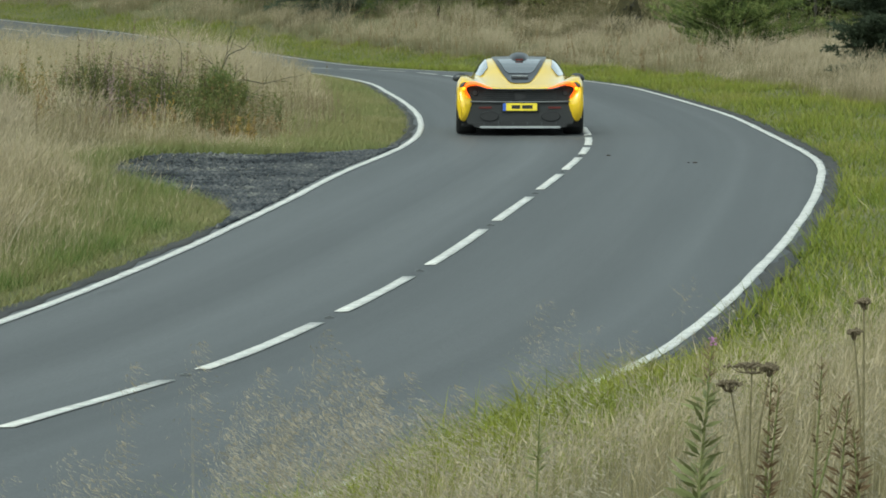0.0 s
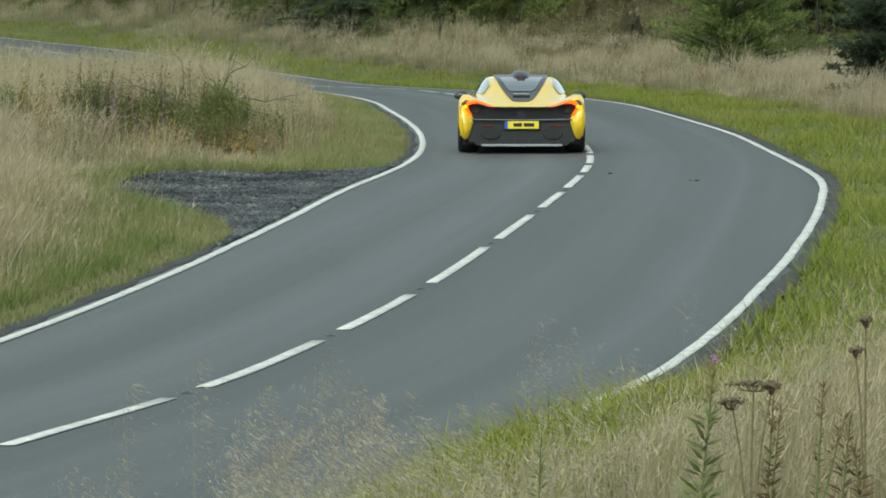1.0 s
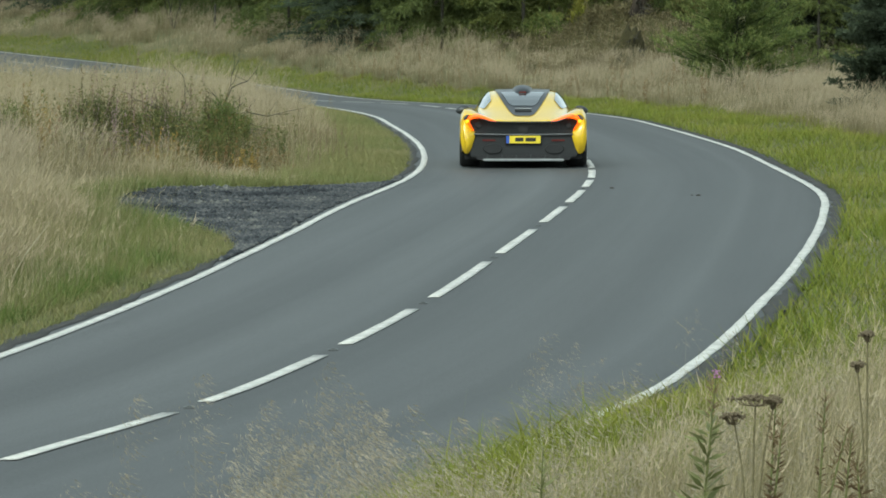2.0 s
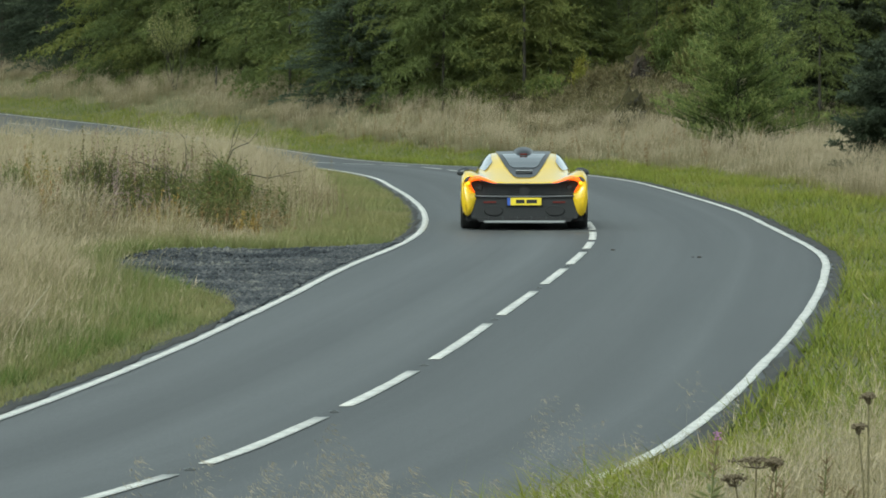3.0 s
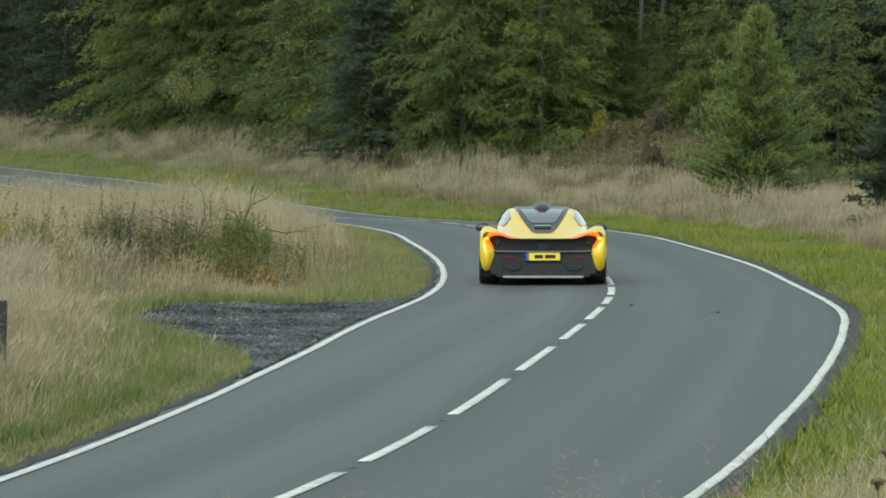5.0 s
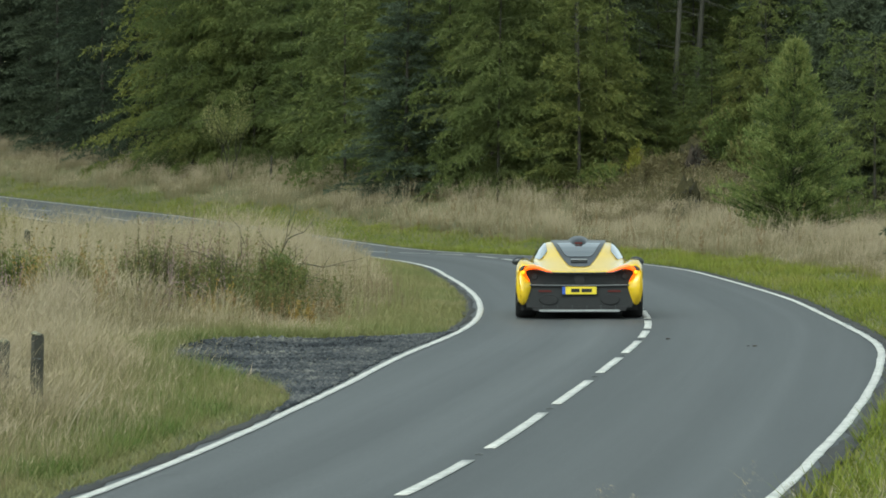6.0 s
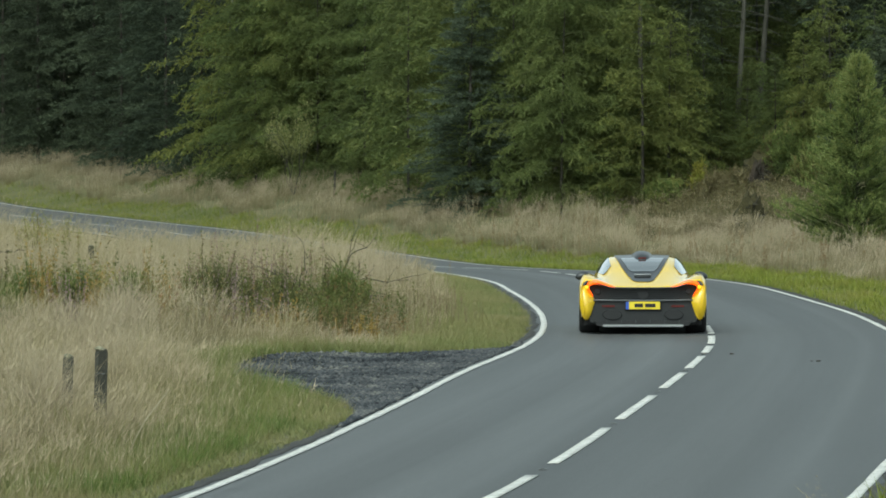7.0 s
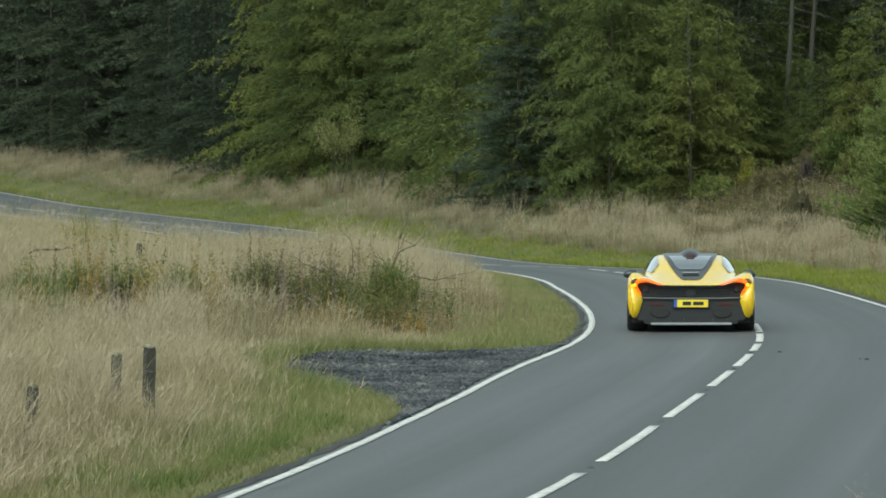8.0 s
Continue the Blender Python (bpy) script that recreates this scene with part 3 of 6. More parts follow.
tall_grass("tall_grass", x, y, (0.20 + 0.56 * patches(x, y, 1.3, 6)) * np.random.choice([1, 1, 1, 1.3], len(x)) * np.interp(y, [80, 125, 160, 200], [0.8, 0.8, 1.0, 1.0]), FAR_GRASS, "tall dry tan grass on the bank before the trees", 0.12, 0.0065)
x, y = scatter(110000, 26, 266, OUTER_EDGE, lambda y: np.minimum(RIGHT_LIMIT(y), OUTER_EDGE(y) + outer_start(y) + 0.5), None, 1.15)
turf("verge_grass", x, y, 0.08 + 0.12 * patches(x, y, 0.7, 7), TURF, "bright green verge grass outside the bend", 0.014)
# the bank below the camera
x, y = scatter(34000, 9, 27, lambda y: OUTER_EDGE(y) + 1.3, RIGHT_LIMIT, clumps(11, 0.6, 0.25), 1.0)
edge = np.clip((x - OUTER_EDGE(y) - 1.2) / 1.8, 0, 1)
tall_grass("tall_grass", x, y, (0.24 + 0.24 * edge) * (0.7 + 0.5 * patches(x, y, 0.8, 12)) * np.interp(y, [11, 14, 16, 26], [0.4, 0.55, 1.0, 1.25]), TAN_GRASS, "tall dry grass on the near roadside bank", 0.07, 0.0016, 0.34)
x, y = scatter(38000, 9, 32, OUTER_EDGE, lambda y: np.minimum(RIGHT_LIMIT(y), OUTER_EDGE(y) + 1.7), clumps(13, 0.7, 0.4), 0.9)
edge = np.clip((x - OUTER_EDGE(y)) / 0.4, 0.3, 1)
turf("bank_grass", x, y, edge * (0.24 + 0.12 * patches(x, y, 0.5, 14)) * np.interp(y, [18, 21, 25, 28, 31.5], [0.55, 0.75, 0.8, 0.85, 0.45]), TURF, "green grass at the foot of the near bank", 0.0045)
x, y = scatter(30000, 13, 31.5, OUTER_EDGE, lambda y: OUTER_EDGE(y) + 0.9, clumps(16, 0.5, 0.5))
turf("bank_grass", x, y, (0.24 + 0.16 * patches(x, y, 0.5, 17)) * np.clip((x - OUTER_EDGE(y)) / 0.2, 0.4, 1) * np.interp(y, [17, 20, 24, 28, 31.5], [0.5, 0.7, 0.75, 0.85, 0.5]), TURF, "thick green grass along the road edge below the bank", 0.007)

x, y = scatter(16000, -6, 9.5, lambda y: OUTER_EDGE(y) + 0.2, lambda y: 0 * y + 7.0, clumps(18, 0.7, 0.4))
turf("bank_grass", x, y, 0.10 + 0.08 * patches(x, y, 0.6, 20), DRY_TURF, "short dry grass on the bank top", 0.008)


# ---------------------------------------------------------------- the gravel lay-by
def build_layby():
    ys = np.linspace(50.5, 74, 95)
    rows = []
    for s in np.linspace(0, 1, 14):
        w = (LAYBY(ys) + 0.25 * np.clip(np.sin(ys * 2.1) + np.sin(ys * 5.3), -1, 1) * np.clip(LAYBY(ys), 0, 0.5)) * s
        x = MIDDLE(ys) - INNER(ys) - 0.13 - w
        rows.append(np.stack([x, ys, land(np.minimum(x, INNER_EDGE(ys)), ys) + (0.022 if s < 0.3 else 0.016) + 0.003 * np.sin(x * 5 + ys * 3) * (0 < s < 1)], 1))
    v = np.stack(rows, 1).reshape(-1, 3)
    c = len(rows)
    i = (np.arange(len(ys) - 1)[:, None] * c + np.arange(c - 1)[None]).ravel()[:, None]
    bed = linked("gravel_layby", raw_mesh("gravel_layby", v, i + np.array([[0, c, c + 1, 1]]), smooth=True), GRIT)
    tagged(bed, "dark grey loose gravel lay-by beside the road", "gravel", kind="structure")
    k = 17000
    y = np.random.uniform(50.8, 73.5, k)
    x = INNER_EDGE(y) + 0.1 - LAYBY(y) * np.random.uniform(0, 1.03, k)
    z = land(np.minimum(x, INNER_EDGE(y)), y) + 0.02
    r = np.random.gamma(3, 0.0056, k).clip(0.007, 0.05)
    unit = np.array([(1, 0, 0), (0, 1, 0), (-1, 0, 0), (0, -1, 0), (0, 0, 0.7), (0, 0, -0.7)], float)
    v = np.stack([x, y, z], 1)[:, None] + unit[None] * r[:, None, None] * np.random.uniform(0.6, 1.3, (k, 6, 3))
    tri = np.array([(0, 1, 4), (1, 2, 4), (2, 3, 4), (3, 0, 4), (1, 0, 5), (2, 1, 5), (3, 2, 5), (0, 3, 5)])
    f = (np.arange(k)[:, None, None] * 6 + tri[None]).reshape(-1, 3)
    tagged(linked("gravel", raw_mesh("gravel", v.reshape(-1, 3), f, np.ones(k * 6)), STONE), "loose dark grey gravel stones", "gravel", kind="stuff")


build_layby()
y = np.random.uniform(51.5, 71.3, 4200)
x = INNER_EDGE(y) - LAYBY(y) * np.random.uniform(0.05, 1.12, 4200)
keep = patches(x, y, 0.45, 19) * np.clip((INNER_EDGE(y) - x) / np.maximum(LAYBY(y), 0.1) + 0.2, 0, 1) > np.random.uniform(0.35, 1.0, 4200)
turf("straw_tufts", x[keep], y[keep], 0.05, DRY_TURF, "withered straw tufts growing through the gravel", 0.012)
y = np.random.uniform(64.0, 73.6, 5200)
x = INNER_EDGE(y) - LAYBY(y) * np.random.uniform(0.15, 1.1, 5200)
keep = patches(x, y, 0.6, 23) * np.interp(y, [64, 68, 71, 73.6], [0.35, 0.55, 0.85, 1.15]) * np.interp((INNER_EDGE(y) - x) / np.maximum(LAYBY(y), 0.1), [0.15, 0.6, 1.0], [0.45, 0.7, 1.15]) > np.random.uniform(0.3, 0.75, 5200)
turf("straw_tufts", x[keep], y[keep], 0.035, DRY_TURF, "thin straw-yellow grass creeping over the gravel's edge", 0.013)
y = np.random.uniform(50.2, 58.5, 3600)
x = INNER_EDGE(y) - LAYBY(y) - np.random.uniform(-0.08, 1.0, 3600) * np.interp(y, [50, 54, 58.5], [0.8, 1.0, 0.4])
keep = patches(x, y, 0.4, 24) > 0.3
turf("verge_grass", x[keep], y[keep], 0.11, DRY_TURF, "yellowed grass round the tip of the lay-by", 0.007)


# ---------------------------------------------------------------- trees
def conifer(name, H, R, material, seed, boughs=150, twigs=16, tufts=14, low=0.02, droop=0.25, rise=0.15, power=0.42, tuft=0.12, thick=0.022, trunk=0.08, dead=0, label="", shaggy=0.45, weep=0.6, bark=None, reach=0.2, shoots=0):
    """A conifer of height H: a tapered trunk, boughs, twigs to both sides of each bough and tufts of needles along each twig.
    weep: how far the twigs hang (below 0: they turn up). reach: a twig's length as a share of R. shoots: upright new shoots on each bough."""
    rs = np.random.RandomState(seed)
    thing = base(name, Matrix(), label, "tree")
    lean = rs.normal(0, 0.012, 2) * H
    bm = bmesh.new()
    hs = np.linspace(0, 1, 9)
    tube(bm, [(lean[0] * h**2, lean[1] * h**2, h * H - 0.3) for h in hs], [trunk * (1 - 0.93 * h) + 0.004 for h in hs], 8)
    for _ in range(dead):
        h = rs.uniform(0.1, max(low, 0.15))
        a, ln = rs.uniform(0, 6.283), rs.uniform(0.4, 1.3)
        p = Vector((lean[0] * h**2, lean[1] * h**2, h * H))
        e = p + Vector((math.cos(a), math.sin(a), rs.uniform(-0.3, 0.1))) * ln
        tube(bm, [p, p.lerp(e, 0.6) + Vector((0, 0, 0.05)), e], [0.016, 0.011, 0.004], 4)
    part("trunk", bm, bark or DARK_BARK, thing)
    t = np.sort(rs.uniform(0, 1, boughs)) ** 0.9
    h = (low + (1 - low) * t) * H
    az = np.arange(boughs) * 2.399 + rs.normal(0, 0.4, boughs)
    ln = (R * (1 - t) ** power * rs.uniform(1 - shaggy * 1.5, 1 + shaggy, boughs) + 0.10).clip(0.1)
    up = rise + (0.6 - rise) * t**2 + rs.normal(0, 0.12, boughs)
    UP = np.array([0, 0, 1.0])
    foot = np.stack([lean[0] * (h / H) ** 2, lean[1] * (h / H) ** 2, h], 1)
    d = np.stack([np.cos(az), np.sin(az), np.zeros(boughs)], 1)
    side = np.stack([-np.sin(az), np.cos(az), np.zeros(boughs)], 1)
    heap = Heap()

    def on_bough(b, q):
        return foot[b] + d[b] * (ln[b] * q)[:, None] + UP * (ln[b] * (up[b] * q - droop * q**2.2))[:, None]

    # the boughs themselves, thin, in two lengths
    every = np.arange(boughs)
    mid = on_bough(every, np.full(boughs, 0.5))
    for a, b in ((foot, mid), (mid, on_bough(every, np.ones(boughs)))):
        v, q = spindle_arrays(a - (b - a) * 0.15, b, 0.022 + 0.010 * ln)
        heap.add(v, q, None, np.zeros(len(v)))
    # twigs
    n = np.maximum(3, (twigs * (ln / R) ** 0.8).astype(int))
    b = np.repeat(every, n)
    k = len(b)
    s = rs.uniform(0.08, 1.0, k) ** 0.8
    at = on_bough(b, s)
    turn = rs.choice([-1, 1], k) * rs.uniform(0.15, 1.0, k)
    out = d[b] * rs.uniform(0.45, 1.0, k)[:, None] + side[b] * turn[:, None] + UP * rs.normal(-0.25 * weep, 0.16, k)[:, None]
    out /= np.linalg.norm(out, axis=1)[:, None]
    tl = reach * R * (1.25 - 0.75 * s) * rs.uniform(0.55, 1.3, k) * np.sqrt(ln[b] / R).clip(0.35, 1.1) + 0.05
    # needle tufts along each twig
    m = np.maximum(4, (tufts * (tl / (reach * R)).clip(0.3, 1.4)).astype(int))
    c = np.repeat(np.arange(k), m)
    u = rs.uniform(0.05, 1.0, len(c))
    p = at[c] + out[c] * (tl[c] * u)[:, None] - UP * (weep * tl[c] * u**2 * 0.65)[:, None]
    way = out[c] * 0.7 - UP * (weep * u * 0.7)[:, None] + rs.normal(0, 0.42, (len(c), 3))
    way /= np.linalg.norm(way, axis=1)[:, None]
    size = tuft * rs.uniform(0.6, 1.35, len(c)) * (1.15 - 0.35 * u)
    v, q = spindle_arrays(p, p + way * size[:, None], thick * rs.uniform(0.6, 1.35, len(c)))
    # Inner tufts take the root colour, outer ones the tip: crown shading painted in.
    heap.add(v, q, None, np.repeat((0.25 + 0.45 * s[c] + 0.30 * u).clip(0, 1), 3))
    if shoots:
        new_growth = Heap()
        b = np.repeat(every, shoots)
        q = 1.02 - 0.55 * rs.uniform(0, 1, len(b)) ** 1.6
        p = on_bough(b, q) + side[b] * (rs.normal(0, 0.09, len(b)) * ln[b])[:, None]
        for k in range(9):
            tall = rs.uniform(0.10, 0.24, len(b))
            top = p + d[b] * (tall * 0.35)[:, None] + UP * tall[:, None] + rs.normal(0, 0.025, (len(b), 3))
            a = p + (top - p) * rs.uniform(0, 0.75, len(b))[:, None]
            way = (top - p) * 0.9 + rs.normal(0, 0.075, (len(b), 3))
            v, f = spindle_arrays(a, a + way * rs.uniform(0.25, 0.5, len(b))[:, None], thick * rs.uniform(0.45, 0.85, len(b)))
            new_growth.add(v, f, None, np.tile([0.3, 0.3, 1.0], len(b)))
        linked("new_growth", new_growth.mesh(name + "_shoots"), SHOOT, thing, "pale yellow-green upright shoots")
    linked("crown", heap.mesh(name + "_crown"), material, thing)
    return thing


def at_ground(x, y, turn=0.0, scale=1.0, tilt=0.0):
    return pose(x, y, float(land(x, y)), 0, tilt, turn) @ Matrix.Scale(scale, 4)


def stand(thing, x, y, turn=0.0, scale=1.0):
    thing.matrix_world = at_ground(x, y, turn, scale)
    return thing


def another(thing, x, y, turn=0.0, scale=1.0, tilt=0.0):
    c = copy_thing(thing, Matrix())
    c.matrix_world = at_ground(x, y, turn, scale, tilt)
    return c


L_SPRUCE = "dark blue-green spruce with dense drooping boughs"
L_LARCH = "yellow-green larch with feathery sweeping boughs"
L_PINE = "dark green conifer in the shady plantation"
def treeline(x, y, gap=8.0):
    """Steps a tree back until it stands clear of the road's verge."""
    while x < float(OUTER_EDGE(y)) + gap:
        y += 0.5
    return x, y


spruce = stand(conifer("spruce_tree", 8.6, 2.3, SPRUCE, 1, 300, 30, 26, 0.015, 0.20, 0.16, 0.80, 0.11, 0.028, 0.10, label=L_SPRUCE, shaggy=0.28, weep=0.1, reach=0.22), -3.05, 176)
larch = stand(conifer("larch_tree", 10.8, 2.7, LARCH, 2, 210, 24, 22, 0.02, 0.25, 0.15, 0.42, 0.17, 0.035, 0.06, label=L_LARCH, weep=0.75, reach=0.24), -12.2, 205)
larch_low = stand(conifer("larch_tree", 10.2, 2.6, LARCH, 3, 210, 24, 22, 0.01, 0.34, 0.15, 0.42, 0.16, 0.033, 0.055, label=L_LARCH, weep=0.75, reach=0.24), 0.15, 173)
dark_pine = stand(conifer("conifer_tree", 13.0, 3.0, PINE, 4, 200, 24, 19, 0.01, 0.28, 0.14, 0.5, 0.17, 0.042, 0.09, label=L_PINE, shaggy=0.35, weep=0.25, reach=0.22), -21.6, 236)
bare_pine = stand(conifer("pine_tree", 15.0, 2.4, PINE, 5, 90, 14, 10, 0.56, 0.3, 0.0, 0.6, 0.24, 0.08, 0.105, 34, "tall pine with a bare pale trunk and dead twigs", bark=BARK, weep=0.2), 2.85, 174.5)
thin_larch = stand(conifer("larch_tree", 11.8, 3.0, LARCH, 9, 160, 19, 12, 0.02, 0.25, 0.15, 0.42, 0.22, 0.075, 0.08, label=L_LARCH, weep=0.7, reach=0.24), -9.0, 212)
small_larch = stand(conifer("young_larch_tree", 5.1, 1.35, LARCH, 10, 110, 18, 14, 0.01, 0.28, 0.22, 0.5, 0.105, 0.030, 0.05, label="young yellow-green larch at the forest edge", weep=0.6, reach=0.3), 4.0, 174.5)
# more trees of the same kinds: where they stand, how they are turned, how large
for x, y, turn, size in ((-10.9, 204, 130, 0.97), (-9.6, 203, 100, 0.95), (-7.6, 200, 200, 1.0), (-5.8, 196, 280, 1.0), (2.4, 184, 150, 1.1), (6.8, 190, 10, 1.06), (-13.6, 211, 310, 1.1), (-12.2, 212, 75, 1.1), (-10.2, 209, 160, 1.1), (-8.2, 207, 260, 1.12), (-6.4, 203, 30, 1.1), (-4.3, 190, 90, 1.1), (5.2, 187, 210, 1.1), (7.9, 188, 330, 1.1), (-2.6, 186, 15, 1.1)):
    another(thin_larch if size > 1.05 else larch, x, y, turn, size * (0.9 if size > 1.05 else 1))
for x, y, turn, size in ((1.7, 174, 70, 0.97), (-1.5, 177, 250, 1.05), (7.5, 174, 75, 0.42), (5.7, 176, 195, 0.34), (8.4, 173, 250, 0.5), (9.3, 172, 110, 0.6), (6.6, 176.5, 280, 0.40), (4.6, 175, 20, 0.55), (2.9, 171.5, 220, 0.72), (3.8, 173, 300, 0.62), (10.7, 172, 15, 0.6), (12.4, 170, 65, 0.55)):
    another(small_larch if size < 0.78 else larch_low, x, y, turn, size * (2 if size < 0.78 else 1))
for x, y, turn, size in ((3.0, 178, 190, 0.75), (-5.4, 184, 20, 0.8), (-3.4, 181, 140, 0.88), (8.6, 188, 300, 0.8), (0.9, 180, 120, 0.95), (-0.6, 183, 330, 1.0), (4.4, 184, 45, 0.88), (6.4, 184, 160, 0.8)):
    another(thin_larch, x, y, turn, size)
for x, y, turn, tilt in ((6.2, 177, 20, 3.2), (6.95, 179, 340, 4.4), (9.65, 183, 10, -0.5)):
    another(bare_pine, x, y, turn, 0.95 + 0.02 * (turn % 7), tilt)
for x, y, turn, size, tilt in ((4.15, 174.5, 60, 0.55, 8.5), (5.35, 176.5, 150, 0.6, 4.0), (7.1, 181.0, 200, 0.65, -5.0)):
    another(bare_pine, x, y, turn, size, tilt)
for x, y, turn, size in ((5.0, 178.0, 35, 1.25), (5.9, 179.5, 155, 1.45), (4.1, 180.0, 260, 1.6), (7.2, 182.0, 80, 1.7)):
    another(small_larch, x, y, turn, size)
rs = np.random.RandomState(21)
for x, y in ((-17.0, 216), (-15.2, 213), (-16.6, 224), (-24.2, 226), (-19.4, 222), (-26.4, 230), (-23.0, 236), (-18.4, 228), (-28.6, 240), (-30.4, 246), (-32.2, 252), (10.2, 187), (11.6, 176), (13.3, 178), (15.0, 181)):
    another(dark_pine, *treeline(x, y), rs.uniform(0, 360), rs.uniform(0.9, 1.1))
back_pine = stand(conifer("conifer_tree", 15.0, 3.1, PINE, 6, 120, 14, 8, 0.02, 0.25, 0.12, 0.42, 0.42, 0.17, 0.15, label=L_PINE, shaggy=0.35, weep=0.25, reach=0.25), 0.0, 194)
for row in range(2):
    for k in range(17):
        yy = 203 + row * 6 + rs.uniform(-2.5, 2.5)
        xx = -36 + k * 3.2 + (row % 2) * 1.7 + rs.uniform(-1.0, 1.0)
        yy += max(0, -xx - 4) * 0.8
        if xx < float(OUTER_EDGE(yy)) + 10 or xx < -0.12 * yy - 3:
            continue
        another(back_pine, xx, yy, rs.uniform(0, 360), rs.uniform(0.85, 1.15))
for x, y in ((-27.0, 249), (-24.0, 245), (-21.0, 242), (-30.0, 256), (-33.0, 262), (-18.0, 236), (-28.4, 253), (-25.6, 250), (-22.6, 247), (-19.6, 242), (-31.0, 262), (-28.8, 259), (-26.5, 259), (-24.2, 256), (-22.0, 257), (-19.8, 252), (-17.5, 247), (-15.2, 243), (-13.0, 238), (-10.5, 232), (-8.0, 228), (-5.5, 222), (13.5, 199), (15.6, 203), (11.2, 204), (17.6, 205), (14.5, 208), (9.0, 198), (12.0, 197), (12.6, 188), (14.4, 191), (6.0, 199), (3.0, 198)):
    another(back_pine, x, y, rs.uniform(0, 360), rs.uniform(1.0, 1.2))
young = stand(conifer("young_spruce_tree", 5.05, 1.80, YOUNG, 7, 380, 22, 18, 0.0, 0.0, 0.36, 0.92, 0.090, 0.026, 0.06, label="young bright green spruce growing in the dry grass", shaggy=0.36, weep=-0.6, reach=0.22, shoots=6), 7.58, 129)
side = stand(conifer("dark_spruce_tree", 2.75, 1.25, PINE, 8, 200, 24, 22, 0.01, 0.10, 0.3, 0.5, 0.11, 0.030, 0.06, label="dark green bushy spruce beside the verge", shaggy=0.3, weep=0.0, reach=0.24), 9.15, 100.5)
for x, y, turn, size in ((11.2, 149, 40, 1.5), (12.1, 153, 170, 1.8), (10.9, 158, 260, 1.5), (12.9, 161, 310, 1.9), (11.8, 164, 90, 2.0), (13.4, 152, 220, 1.7)):
    another(side if size > 1.75 else small_larch, x, y, turn, size * (1 if size > 1.75 else 0.72))

# ---------------------------------------------------------------- the car
def car_paint():
    m, n, l, p = nodes_of("yellow_car_paint")
    flake = noise_at(n, l, 400.0, 2)
    r = ramp(n, [(0.3, (0.72, 0.47, 0.012)), (0.7, (0.80, 0.54, 0.02))])
    l.new(flake.outputs[0], r.inputs[0])
    l.new(r.outputs[0], p.inputs["Base Color"])
    p.inputs["Roughness"].default_value, p.inputs["Coat Weight"].default_value, p.inputs["Coat Roughness"].default_value = 0.35, 1.0, 0.06
    return m


YELLOW = car_paint()
CARBON = plain("black_carbon", (0.026, 0.028, 0.031), 0.4, 0.0, 0.3)
DULL_CARBON = plain("dull_carbon", (0.020, 0.021, 0.022), 0.8)
MATT_BLACK = plain("matt_black_trim", (0.014, 0.014, 0.015), 0.75)
TINTED = plain("tinted_glass", (0.05, 0.06, 0.065), 0.06, 0.0, 1.0)
# Pale base colour stands in for the sky mirrored in the side glass.
SIDE_GLASS = plain("side_glass", (0.20, 0.22, 0.225), 0.05, 0.0, 1.0)
RUBBER = plain("tyre_rubber", (0.018, 0.018, 0.018), 0.85)
SILVER = plain("silver_alloy", (0.52, 0.53, 0.54), 0.35, 0.9)
LAMP_ORANGE = plain("lit_orange_lamp", (1.0, 0.11, 0.004), 0.3, glow=1.0)
LAMP_AMBER = plain("lit_amber_lamp", (1.0, 0.36, 0.01), 0.3, glow=1.5)
LAMP_RED = plain("dark_red_lens", (0.10, 0.012, 0.01), 0.2)
PLATE_YELLOW = plain("plate_yellow", (0.72, 0.56, 0.03), 0.4)
PLATE_BLUE = plain("plate_blue", (0.03, 0.09, 0.42), 0.4)

# the body's half sections from tail to nose: y; height of the middle; then x and z of the roof's edge, the window's foot,
# the haunch, the widest part and the sill
TAIL_SECTIONS = [
    (-2.24, 0.685, 0.26, 0.685, 0.50, 0.69, 0.79, 0.790, 0.950, 0.66, 0.90, 0.30),
    (-2.05, 0.725, 0.28, 0.725, 0.56, 0.725, 0.83, 0.855, 0.975, 0.66, 0.94, 0.26),
    (-1.70, 0.795, 0.31, 0.795, 0.62, 0.770, 0.84, 0.885, 0.980, 0.65, 0.95, 0.22),
    (-1.30, 0.885, 0.36, 0.880, 0.66, 0.80, 0.83, 0.880, 0.978, 0.63, 0.95, 0.20),
    (-0.80, 1.010, 0.43, 1.000, 0.69, 0.84, 0.81, 0.835, 0.945, 0.58, 0.93, 0.18),
    (-0.30, 1.095, 0.48, 1.075, 0.71, 0.86, 0.79, 0.80, 0.890, 0.55, 0.92, 0.17),
]
NOSE_SECTIONS = [
    (0.20, 1.125, 0.50, 1.100, 0.72, 0.86, 0.79, 0.78, 0.870, 0.52, 0.92, 0.17),
    (0.70, 1.095, 0.49, 1.070, 0.73, 0.84, 0.80, 0.77, 0.880, 0.52, 0.92, 0.17),
    (1.20, 0.950, 0.47, 0.930, 0.72, 0.80, 0.83, 0.785, 0.930, 0.55, 0.93, 0.17),
    (1.65, 0.770, 0.42, 0.765, 0.66, 0.745, 0.82, 0.745, 0.950, 0.53, 0.93, 0.16),
    (2.05, 0.610, 0.38, 0.610, 0.60, 0.625, 0.78, 0.63, 0.920, 0.47, 0.88, 0.14),
    (2.34, 0.440, 0.32, 0.440, 0.52, 0.44, 0.66, 0.43, 0.740, 0.36, 0.72, 0.14),
]
SECTIONS = TAIL_SECTIONS + NOSE_SECTIONS
